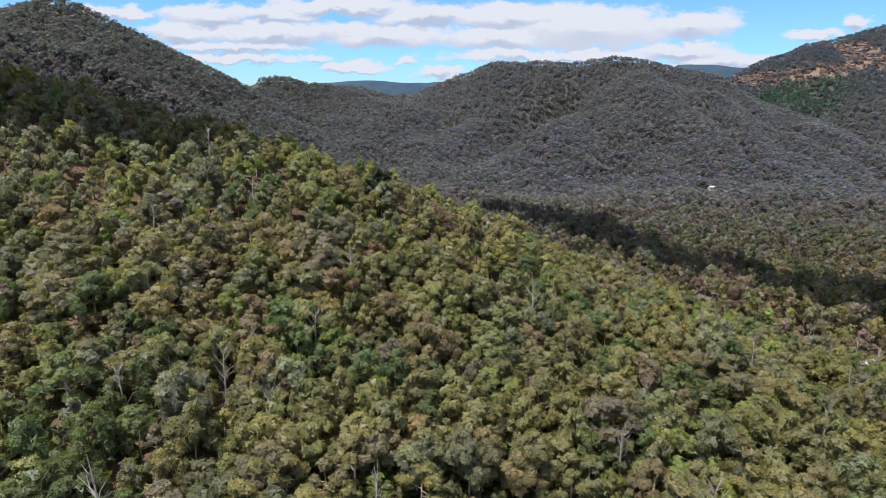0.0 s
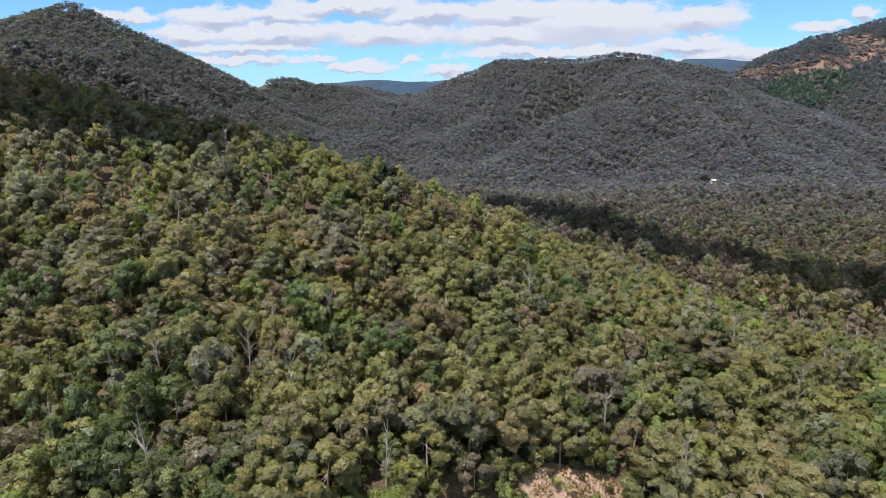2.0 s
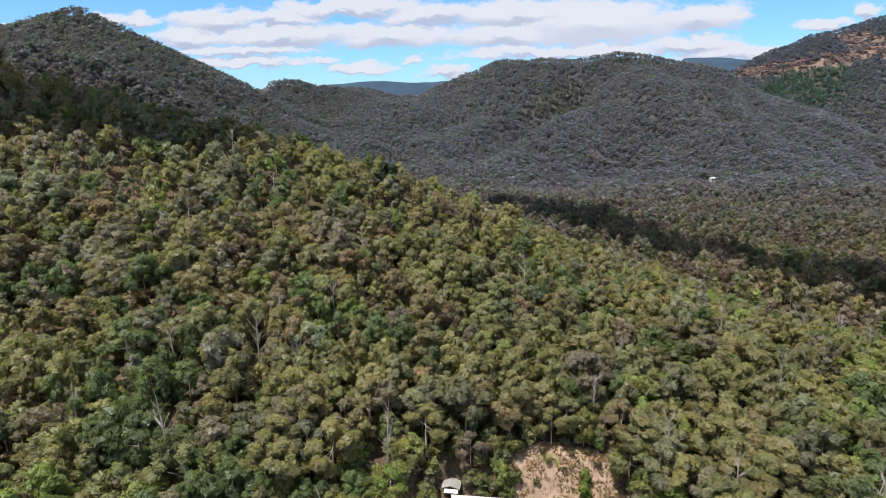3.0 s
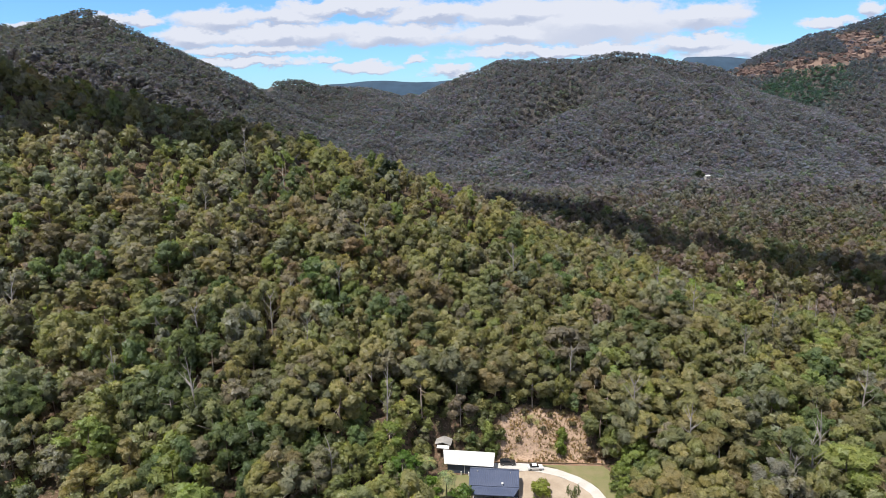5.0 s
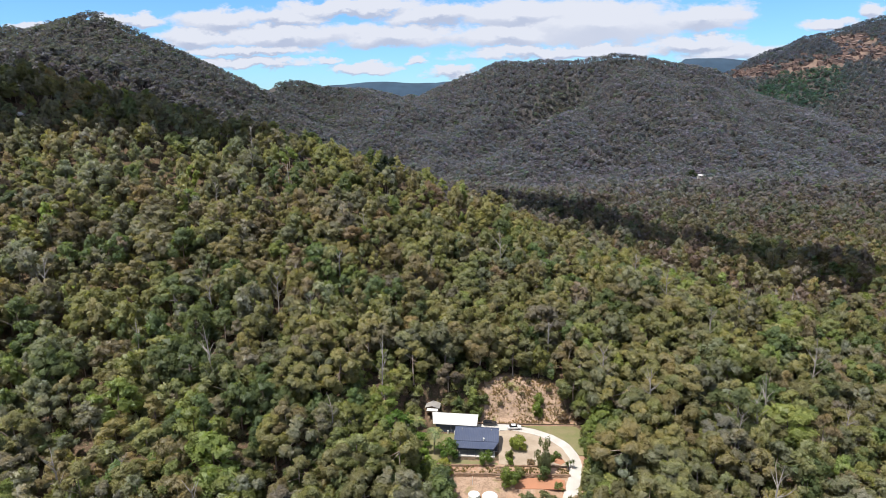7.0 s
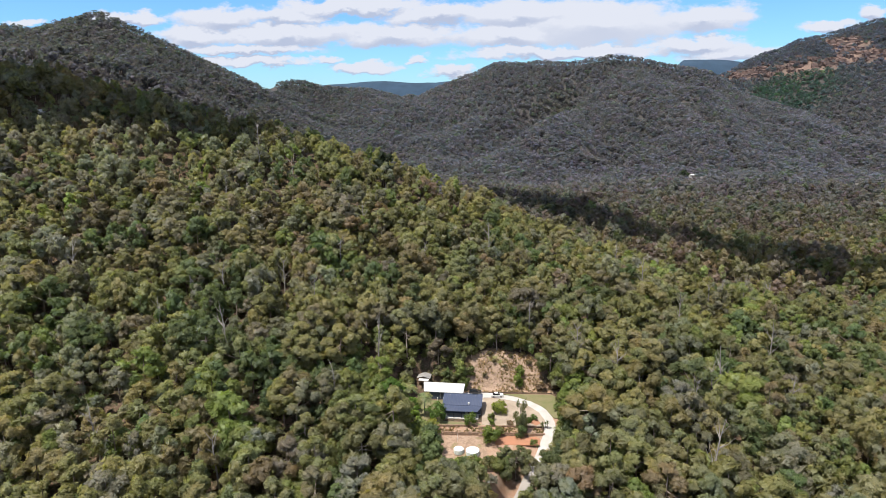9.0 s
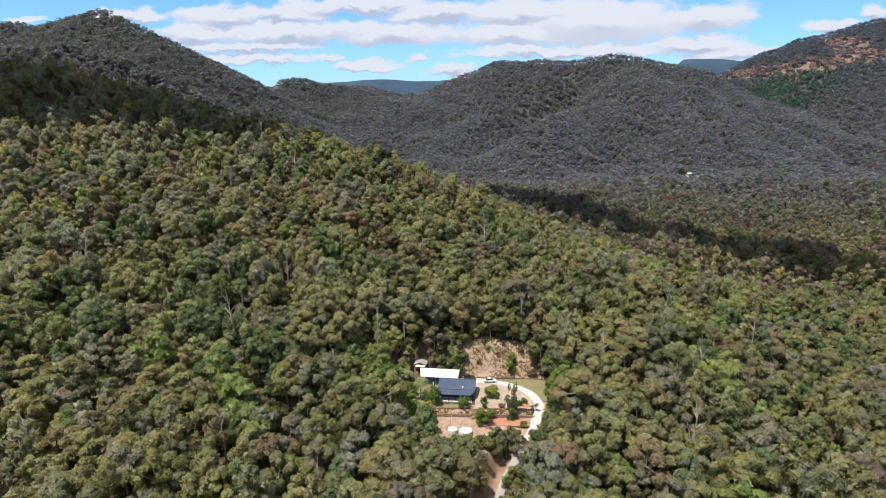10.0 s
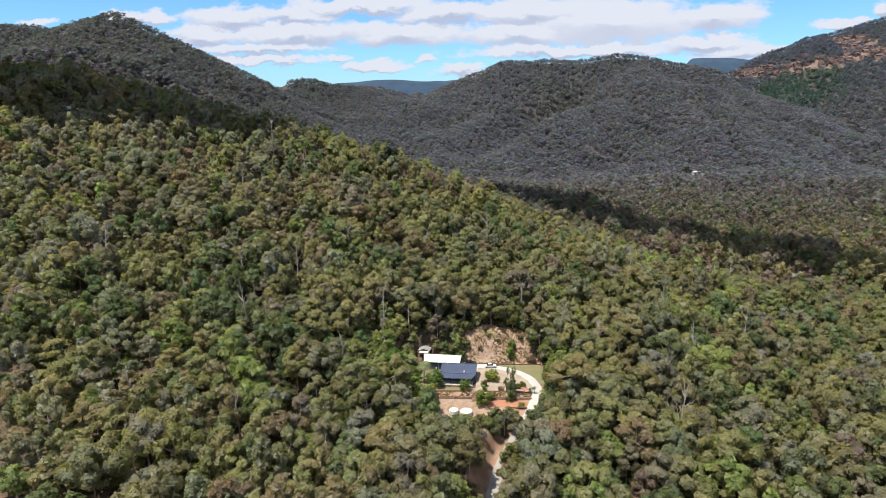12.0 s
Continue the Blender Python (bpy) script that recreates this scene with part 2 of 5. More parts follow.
ROOF = two_tone("blue_grey_roof_steel", (0.060, 0.075, 0.125), (0.075, 0.09, 0.14), 0.4, 0.42, 3, 0.05, 0.003, 0.0, 0.5)
WALL_BLUE = two_tone("blue_grey_wall_sheet", (0.075, 0.09, 0.13), (0.06, 0.075, 0.11), 0.6, 0.55, 4, 0.1, 0.004)
ROOF_WHITE = two_tone("white_roof_steel", (0.60, 0.60, 0.59), (0.53, 0.52, 0.50), 0.3, 0.45, 3, 0.05, 0.003, 0.0, 0.5)
ROOF_GREY = two_tone("aged_zinc_roof", (0.46, 0.44, 0.42), (0.36, 0.34, 0.32), 0.5, 0.5, 3, 0.1, 0.004, 0.3)
WHITE = two_tone("white_paint", (0.78, 0.77, 0.74), (0.70, 0.69, 0.66), 0.6, 0.5, 6, 0.1, 0.003)
POST = two_tone("dark_post_paint", (0.05, 0.055, 0.07), (0.04, 0.045, 0.055), 1, 0.5)
TANK = two_tone("pale_tank_plastic", (0.70, 0.72, 0.66), (0.62, 0.65, 0.60), 0.5, 0.5, 3, 0.1, 0.005)
TIMBER = two_tone("weathered_timber", (0.22, 0.15, 0.10), (0.14, 0.10, 0.07), 1.5, 0.9)
RUBBER = two_tone("tyre_rubber", (0.02, 0.02, 0.02), (0.03, 0.03, 0.03), 5, 0.8)
CAR_WHITE = two_tone("white_car_paint", (0.75, 0.75, 0.74), (0.72, 0.72, 0.71), 1, 0.2, 8, 0.0, 0.001, 0.0, 0.6)
CAR_DARK = two_tone("black_car_paint", (0.022, 0.022, 0.026), (0.03, 0.03, 0.033), 1, 0.25, 8, 0.0, 0.001, 0.0, 0.6)
GLASS = material("dark_glass", lambda nt: principled(nt, (0.015, 0.018, 0.022), 0.05, 0, None, 0.6))
# forest on the backdrop ranges, its blue being air haze painted into the colour
HAZED_HILL = two_tone("hazed_distant_forest", (0.036, 0.066, 0.105), (0.028, 0.053, 0.086), 0.004, 1.0, 0.02, 0.0, 1)
CLOUD_MAT = material("cloud_white", lambda nt: principled(nt, mixed(nt, spots(nt, 0.01, 0.4, 0.6, 5), (0.8, 0.8, 0.8), (0.9, 0.9, 0.9)), 1.0, 0, None, 0.0))


# ---- the lie of the land ----
TABLE = np.random.RandomState(7).rand(256, 256)


def grain(x, y, size, layer=0):
    """Smooth value noise, -1..1, with features of that many metres."""
    u, v = np.asarray(x) / size + 31.7 * layer + 500.0, np.asarray(y) / size + 57.3 * layer + 500.0
    i, j = np.floor(u).astype(int), np.floor(v).astype(int)
    fu, fv = u - i, v - j
    fu, fv = fu * fu * (3 - 2 * fu), fv * fv * (3 - 2 * fv)
    g = lambda a, b: TABLE[a % 256, b % 256]
    return 2 * ((g(i, j) * (1 - fu) + g(i + 1, j) * fu) * (1 - fv) + (g(i, j + 1) * (1 - fu) + g(i + 1, j + 1) * fu) * fv) - 1


def smooth(e0, e1, v):
    t = np.clip((v - e0) / (e1 - e0), 0, 1)
    return t * t * (3 - 2 * t)


def crest(x, y, points, back, r=15.0):
    """The height under a ridge whose crest runs through points (x, y, z, fall towards the viewer); back: its fall on the far side."""
    best = np.full(np.shape(x), -1e9)
    for (ax, ay, az, as_), (bx, by, bz, bs) in zip(points[:-1], points[1:]):
        dx, dy = bx - ax, by - ay
        t = np.clip(((x - ax) * dx + (y - ay) * dy) / (dx * dx + dy * dy), 0, 1)
        ex, ey = x - ax - t * dx, y - ay - t * dy
        d = np.sqrt(ex * ex + ey * ey + r * r) - r
        s = as_ + t * (bs - as_)
        side = smooth(-0.5, 0.5, (dx * ey - dy * ex) / (np.hypot(dx, dy) * (d + 1.0)))
        best = np.maximum(best, az + t * (bz - az) - (s + (np.maximum(back, s) - s) * side) * d)
    return best


HOUSE_HILL = ((-600, 330, 160, 0.42), (-330, 300, 118, 0.42), (-280, 315, 115, 0.42), (-197, 300, 97, 0.40), (-125, 280, 78, 0.38), (-62, 285, 61, 0.345),
              (-24, 292, 42, 0.26), (17, 300, 29, 0.23), (44, 305, 19, 0.23), (70, 292, 9, 0.24), (105, 272, -1, 0.26), (160, 250, -17, 0.24), (230, 220, -30, 0.2))
BENCH = ((-30, 138, 13, 0.3), (0, 140, 14, 0.26), (34, 138, 11.5, 0.26), (52, 142, 2, 0.26), (72, 142, -9, 0.3))
WEST_PEAK = ((-1500, 900, 240, 0.5), (-837, 950, 229, 0.5), (-745, 950, 218, 0.5), (-680, 950, 230, 0.5), (-632, 950, 238, 0.5), (-588, 950, 216, 0.5), (-556, 955, 182, 0.48), (-522, 965, 148, 0.5),
             (-478, 980, 115, 0.5), (-425, 1010, 88, 0.45))
SADDLE = ((-640, 1300, 114, 0.35), (-500, 1300, 108, 0.3), (-455, 1300, 126, 0.4), (-423, 1300, 147, 0.4), (-385, 1300, 129, 0.4), (-293, 1310, 121, 0.25), (-188, 1400, 116, 0.25), (-79, 1490, 132, 0.3))
MID_HILL = ((-79, 1490, 132, 0.45), (-26, 1500, 157, 0.5), (53, 1500, 185, 0.55), (159, 1510, 189, 0.55), (224, 1520, 189, 0.55), (327, 1500, 201, 0.6), (393, 1510, 191, 0.6),
            (472, 1520, 174, 0.55), (550, 1530, 160, 0.5), (590, 1450, 128, 0.45), (632, 1300, 65, 0.45), (712, 1100, 12, 0.4), (800, 900, -30, 0.3))
SPUR_A = ((327, 1500, 199, 0.45), (390, 1350, 150, 0.42), (440, 1200, 88, 0.36), (470, 1050, 30, 0.3), (480, 920, -18, 0.25))
SPUR_B = ((53, 1500, 183, 0.45), (20, 1350, 118, 0.42), (-20, 1150, 48, 0.34), (-40, 950, -14, 0.25))
SPUR_C = ((448, 1502, 172, 0.55), (350, 1420, 136, 0.55), (260, 1332, 96, 0.5), (121, 1142, 52, 0.45), (31, 962, 20, 0.35), (-10, 860, -14, 0.3))
GULLIES = (((330, 1450, 18), (189, 1350, 34), (118, 1278, 36), (40, 1130, 28), (0, 1000, 12)), ((-44, 1290, 12), (-111, 1100, 24), (-140, 930, 16)),
           ((420, 1330, 10), (335, 1120, 28), (193, 985, 18)), ((640, 1380, 8), (560, 1180, 24), (500, 1000, 16)))
CLIFF_HILL = ((700, 1920, 165, 0.55), (763, 1900, 168, 0.55), (811, 1900, 182, 0.55), (870, 1900, 222, 0.6), (961, 1900, 260, 0.6), (1038, 1900, 276, 0.6), (1170, 1900, 314, 0.6), (1700, 1880, 380, 0.6))
EAST_SPUR = ((1400, 1500, 190, 0.4), (1100, 1350, 95, 0.4), (950, 1150, 10, 0.3))
DRIVE = ((9, 106, 0.0), (21, 106.6, 0.0), (28, 104.6, 0.0), (33, 101.2, 0.0), (37, 96, 0.0), (38.9, 89, -0.1), (37.6, 82, -0.9), (35.0, 75, -2.6), (31, 67, -5.0),
         (27, 59, -7.2), (24.0, 50, -9.0), (22.4, 40, -10.3), (21.4, 28, -11.6), (20, 5, -13.5), (18, -60, -17), (20, -200, -20))


def along(x, y, line):
    """Distance from a polyline of (x, y, z) and the line's height at the nearest place."""
    best, z = np.full(np.shape(x), 1e9), np.zeros(np.shape(x))
    for (ax, ay, az), (bx, by, bz) in zip(line[:-1], line[1:]):
        dx, dy = bx - ax, by - ay
        t = np.clip(((x - ax) * dx + (y - ay) * dy) / (dx * dx + dy * dy), 0, 1)
        d = np.hypot(x - ax - t * dx, y - ay - t * dy)
        near = d < best
        best, z = np.where(near, d, best), np.where(near, az + t * (bz - az), z)
    return best, z


def site(x, y):
    """Terraces of the house block: yard, two retaining steps, tank lawn."""
    z = np.where(y > 85.3, 0.0, np.where(y > 82.4, -0.25 - 0.15 * (85.3 - y), -1.6))
    z = np.where(y < 77.5, -1.6 - 0.2 * (77.5 - y), z)
    return z


def height(x, y):
    x, y = np.asarray(x, float), np.asarray(y, float)
    low = -9 - 0.115 * np.clip(x, -80, 260) - 0.05 * np.clip(40 - y, 0, 200)
    far = -36 + 0.022 * np.clip(y - 500, 0, 4000)
    base = low + (far - low) * smooth(260, 430, y)
    rough = 2.5 * grain(x, y, 45) + 1.2 * grain(x, y, 17, 1)
    wide = smooth(380, 700, y)
    rough = rough + wide * (6 * grain(x, y, 150, 2) + 3.5 * grain(x, y, 60, 3))
    k = 4.0
    total = np.exp(np.clip(base / k, -60, 120))
    for line, back in ((HOUSE_HILL, 0.5), (BENCH, 0.15), (WEST_PEAK, 0.45), (SADDLE, 0.3), (MID_HILL, 0.45), (SPUR_A, 0.42), (SPUR_B, 0.42), (SPUR_C, 0.5), (CLIFF_HILL, 0.5), (EAST_SPUR, 0.4)):
        total = total + np.exp(np.clip(crest(x, y, line, back) / k, -60, 120))
    z = k * np.log(total) + rough
    # gullies running down the far slopes
    z = z - smooth(760, 980, y) * (1 - smooth(110, 185, z)) * 20 * (1 - np.abs(grain(x + 0.12 * y, 0.28 * y, 105, 40))) ** 4
    for line in GULLIES:
        d, deep = along(x, y, line)
        z = z - deep * np.exp(-(d / 42.0) ** 2)
    # the crest drops steeply at its eastern end
    drop = np.interp(x, (15, 45, 65, 90, 120, 170, 230, 320), (0, 8, 12, 16, 19, 19, 13, 0))
    z = z - drop * smooth(195, 262, y) * (1 - smooth(330, 410, y))
    # the levelled block with its cut bank, and the road bench
    ox = np.maximum(np.maximum(-7 - x, x - 42), 0)
    oy = np.maximum(np.maximum(70 - y, y - 108.6), 0)
    w = 1 - smooth(0, 11, np.hypot(ox, oy))
    z = z + (site(x, y) - z) * np.clip(w * 1.0, 0, 1)
    d, rz = along(x, y, DRIVE)
    w = 1 - smooth(3.0, 7.5, d)
    return z + (rz - 0.22 - z) * w


def scar(x, y):
    """1 on the bare rock of the eastern hill: a rising band of ledges and a pale slip above it."""
    z, wob = height(x, y), 7 * grain(x, y, 30, 5)
    band = (np.abs(z + wob - 168 - 0.13 * np.clip(x - 810, 0, 400)) < 15) & (x > 690)
    slip = (np.abs(x + 2 * wob - 1052) < 44) & (z + wob > 205) & (z + wob < 268)
    return (band | slip) * (y > 1690) * 1.0


def inside(x, y, poly):
    hit = np.zeros(np.shape(x), bool)
    for (ax, ay), (bx, by) in zip(poly, poly[1:] + poly[:1]):
        hit ^= ((ay > y) != (by > y)) & (x < (bx - ax) * (y - ay) / (by - ay + 1e-12) + ax)
    return hit


CLEAR = [(-8, 87), (-8, 97), (-5, 101), (-8, 104), (-8, 116), (-1, 116), (0, 110), (10, 110), (13.5, 117), (20, 119.5), (33, 119), (38, 112), (44.5, 104), (43.5, 92), (42, 82), (37, 72),
         (30, 73), (22, 73), (18, 64), (6, 64), (4, 76), (1, 86)]
BANK = [(11, 108.5), (10.5, 112), (13, 117.5), (19, 121), (34, 120.5), (39, 113), (42, 108.5)]


# ---- mesh helpers ----
def mesh_from(name, verts, tris, mats, index=None, colour=None, facing=None):
    """A mesh from numpy arrays of vertices and triangles."""
    me = bpy.data.meshes.new(name)
    n, m = len(verts), len(tris)
    me.vertices.add(n), me.loops.add(3 * m), me.polygons.add(m)
    me.vertices.foreach_set("co", np.asarray(verts, np.float32).ravel())
    me.loops.foreach_set("vertex_index", np.asarray(tris, np.int32).ravel())
    me.polygons.foreach_set("loop_start", np.arange(0, 3 * m, 3, dtype=np.int32))
    for mt in mats:
        me.materials.append(mt)
    if index is not None:
        me.polygons.foreach_set("material_index", np.asarray(index, np.int32))
    if colour is not None:
        at = me.attributes.new("tree_colour", "FLOAT_COLOR", "POINT")
        at.data.foreach_set("color", np.asarray(colour, np.float32).ravel())
    me.update()
    me.validate()
    if facing is not None:
        me.polygons.foreach_set("use_smooth", np.ones(m, bool))
        me.attributes.new("custom_normal", "FLOAT_VECTOR", "POINT").data.foreach_set("vector", np.asarray(facing, np.float32).ravel())
        me.update()
    return me


def from_bm(name, bm, mat, shade=False):
    me = bpy.data.meshes.new(name)
    bmesh.ops.recalc_face_normals(bm, faces=bm.faces)
    bm.to_mesh(me)
    bm.free()
    me.materials.append(mat)
    if shade:
        for p in me.polygons:
            p.use_smooth = True
    return me


def part(name, bm, mat, parent, label="", m=None):
    ob = new(name, from_bm(name, bm, mat) if isinstance(bm, bmesh.types.BMesh) else bm)
    ob.parent = parent
    if m is not None:
        ob.matrix_basis = m
    return tagged(ob, label)


def box(sx, sy, sz, at=(0, 0, 0), bevel=0.0, m=None):
    """A box whose base is centred at 'at'."""
    bm = bmesh.new()
    bmesh.ops.create_cube(bm, size=1, matrix=Matrix.Translation((at[0], at[1], at[2] + sz / 2)) @ Matrix.Diagonal((sx, sy, sz, 1)))
    if bevel:
        bmesh.ops.bevel(bm, geom=bm.edges[:], offset=bevel, segments=2, affect="EDGES")
    if m is not None:
        bm.transform(m)
    return bm


def tube(points, radii, sides=8):
    """A tapering limb through points."""
    bm = bmesh.new()
    rings = []
    pts = [Vector(p) for p in points]
    for i, (p, r) in enumerate(zip(pts, radii)):
        d = (pts[min(i + 1, len(pts) - 1)] - pts[max(i - 1, 0)]).normalized()
        q = d.to_track_quat("Z", "Y")
        rings.append([bm.verts.new(p + q @ Vector((r * math.cos(6.2832 * k / sides), r * math.sin(6.2832 * k / sides), 0))) for k in range(sides)])
    for a, b in zip(rings[:-1], rings[1:]):
        for k in range(sides):
            bm.faces.new((a[k], a[(k + 1) % sides], b[(k + 1) % sides], b[k]))
    bm.faces.new(rings[0][::-1]), bm.faces.new(rings[-1])
    return bm


def joined(*bms):
    out = bmesh.new()
    for b in bms:
        me = bpy.data.meshes.new("tmp")
        b.to_mesh(me)
        b.free()
        out.from_mesh(me)
        bpy.data.meshes.remove(me)
    return out


# ---- ground: one sheet to the horizon ----
def spaced(parts):
    return np.unique(np.concatenate([np.arange(a, b, s) for a, b, s in parts] + [[parts[-1][1]]]).round(3))


gx = spaced([(-4600, -1600, 300), (-1600, -400, 24), (-400, -100, 7), (-100, -14, 3.5), (-14, 48, 0.8), (48, 120, 3.5), (120, 420, 7), (420, 1600, 24), (1600, 4600, 300)])
gy = spaced([(-700, -100, 50), (-100, 40, 5), (40, 64, 2), (64, 128, 0.8), (128, 200, 4), (200, 460, 7), (460, 1000, 16), (1000, 2100, 20), (2100, 4600, 250)])


def build_ground():
    X, Y = np.meshgrid(gx, gy)
    Z = height(X, Y)
    n, m = X.shape
    a = (np.arange(n - 1)[:, None] * m + np.arange(m - 1)[None, :]).ravel()
    tris = np.concatenate([np.stack([a, a + 1, a + m + 1], 1), np.stack([a, a + m + 1, a + m], 1)])
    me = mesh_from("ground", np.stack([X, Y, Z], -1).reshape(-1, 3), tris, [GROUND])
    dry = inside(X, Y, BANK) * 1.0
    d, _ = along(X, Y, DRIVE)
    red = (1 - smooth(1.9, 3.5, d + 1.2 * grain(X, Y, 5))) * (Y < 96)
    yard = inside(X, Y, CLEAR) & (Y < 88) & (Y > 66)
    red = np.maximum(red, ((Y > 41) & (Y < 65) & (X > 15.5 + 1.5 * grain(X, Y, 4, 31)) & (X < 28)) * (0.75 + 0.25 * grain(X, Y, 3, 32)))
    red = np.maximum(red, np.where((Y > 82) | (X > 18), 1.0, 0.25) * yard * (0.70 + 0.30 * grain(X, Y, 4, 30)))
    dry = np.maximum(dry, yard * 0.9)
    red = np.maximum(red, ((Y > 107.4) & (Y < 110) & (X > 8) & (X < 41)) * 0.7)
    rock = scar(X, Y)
    # alpha grows with distance and brings in the haze-greyed litter
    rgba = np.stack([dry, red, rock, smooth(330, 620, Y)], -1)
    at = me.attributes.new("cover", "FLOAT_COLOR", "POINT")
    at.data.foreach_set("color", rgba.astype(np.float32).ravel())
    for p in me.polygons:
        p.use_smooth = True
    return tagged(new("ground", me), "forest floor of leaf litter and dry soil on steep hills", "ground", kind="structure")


build_ground()


def far_range(name, x0, x1, y, top, wob, shape, label):
    """A distant range: a real ridge with two slopes."""
    bm = bmesh.new()
    rows = []
    n = 60
    for i in range(n + 1):
        x = x0 + (x1 - x0) * i / n
        h = shape(i / n) * top + wob * float(grain(x, y, 260, 8)) + 0.4 * wob * float(grain(x, y, 70, 9))
        rows.append([bm.verts.new((x, y + dy, h * f - (1 - f) * 60)) for dy, f in ((-420, 0), (-200, 0.55), (-60, 0.9), (0, 1.0), (60, 0.95), (420, 0))])
    for a, b in zip(rows[:-1], rows[1:]):
        for k in range(5):
            bm.faces.new((a[k], b[k], b[k + 1], a[k + 1]))
    return tagged(new(name, from_bm(name, bm, HAZED_HILL, True)), label, "mountain range", kind="structure")


far_range("backdrop_range", -2400, 900, 4100, 236, 9, lambda u: 0.90 + 0.10 * math.sin(0.3 + 2.6 * u) ** 2 - 0.12 * (1 - smooth(0.30, 0.50, u)), "distant forested mountain range under the clouds, coloured blue for haze")
far_range("backdrop_mesa", 1150, 1810, 4150, 348, 3, lambda u: 0.45 + 0.55 * float(smooth(0.0, 0.25, u) * (1 - 0.12 * smooth(0.5, 0.9, u) - 0.88 * smooth(0.90, 0.97, u))), "distant flat-topped mesa coloured blue for haze")


# ---- trees ----
def blob_leaves(rng, n, size, centres, radii, squash=0.85, ruffle=0.42):
    """n leaf sprays (triangles) on the outsides of clumps, and the way the clump faces at each."""
    which = rng.choice(len(centres), n, p=radii ** 2 / np.sum(radii ** 2))
    d = rng.normal(size=(n, 3))
    d[:, 2] = d[:, 2] * 0.9 + 0.25
    d /= np.linalg.norm(d, axis=1)[:, None]
    pos = centres[which] + d * (radii[which] * rng.uniform(0.5, 1.1, n))[:, None] * np.array([1, 1, squash])
    nrm = d + rng.normal(scale=ruffle, size=(n, 3)) + np.array([0, 0, 0.25])
    nrm /= np.linalg.norm(nrm, axis=1)[:, None]
    ref = rng.normal(size=(n, 3))
    u = np.cross(nrm, ref)
    u /= np.linalg.norm(u, axis=1)[:, None]
    v = np.cross(nrm, u)
    s = size * rng.uniform(0.6, 1.35, n)[:, None]
    verts = np.stack([pos - u * s * 0.62 - v * s * 0.35, pos + u * s * 0.62 - v * s * rng.uniform(0.1, 0.5, (n, 1)), pos + v * s * 0.75 + u * s * rng.uniform(-0.4, 0.4, (n, 1))], 1)
    axis = centres.mean(0) - np.array([0, 0, 0.12])
    out = pos - axis
    out /= np.linalg.norm(out, axis=1)[:, None] + 1e-9
    face = 0.75 * d + 0.55 * out + 0.35 * nrm + rng.normal(scale=0.12, size=(n, 3))
    face /= np.linalg.norm(face, axis=1)[:, None]
    return verts.reshape(-1, 3), np.repeat(face, 3, 0)


def crown_shape(rng, kind):
    """Clump centres and sizes for a tree 1 high. 0 spreading gum, 1 tall gum, 2 open gum, 3 dense round tree."""
    lobes, each, low, high, wide, big = ((9, 5, 0.42, 0.91, 0.335, 0.078), (8, 4, 0.34, 0.92, 0.20, 0.070), (7, 4, 0.42, 0.91, 0.31, 0.062), (10, 5, 0.26, 0.85, 0.30, 0.094))[kind]
    u = (np.arange(lobes) + rng.uniform(0.1, 0.9, lobes)) / lobes
    z = low + (high - low) * u
    reach = wide * np.sqrt(np.clip(1 - np.abs(2 * u - 0.8) ** 2.2 * 0.8, 0.05, 1)) * np.sqrt(rng.uniform(0.25, 1, lobes)) * rng.uniform(0.85, 1.2)
    a = np.arange(lobes) * 2.4 + rng.uniform(-0.7, 0.7, lobes)
    c = np.stack([reach * np.cos(a), reach * np.sin(a), z], 1)
    c[-1] = (rng.uniform(-0.03, 0.03), rng.uniform(-0.03, 0.03), high)
    off = rng.normal(size=(lobes, each, 3)) * np.array([1.0, 1.0, 0.75])
    off *= (big * 1.35 * rng.uniform(0.5, 1.15, (lobes, each)) / np.linalg.norm(off, axis=2))[:, :, None]
    all_ = np.concatenate([c, (c[:, None, :] + off).reshape(-1, 3)])
    all_ = np.concatenate([all_[lobes - 1:lobes], all_[:lobes - 1], all_[lobes:]])
    return all_, big * np.concatenate([rng.uniform(1.0, 1.45, lobes), rng.uniform(0.6, 1.1, lobes * each)])


def limb_tris(a, b, ra, rb, sides=4):
    a, b = np.asarray(a, float), np.asarray(b, float)
    d = (b - a) / (np.linalg.norm(b - a) + 1e-9)
    u = np.cross(d, [0.31, 0.77, 0.2])
    u /= np.linalg.norm(u)
    v = np.cross(d, u)
    ang = np.arange(sides) * 6.28318 / sides
    ring = np.cos(ang)[:, None] * u + np.sin(ang)[:, None] * v
    V = np.concatenate([a + ring * ra, b + ring * rb])
    T = []
    for k in range(sides):
        j = (k + 1) % sides
        T += [(k, j, sides + j), (k, sides + j, sides + k)]
    return V, np.array(T)


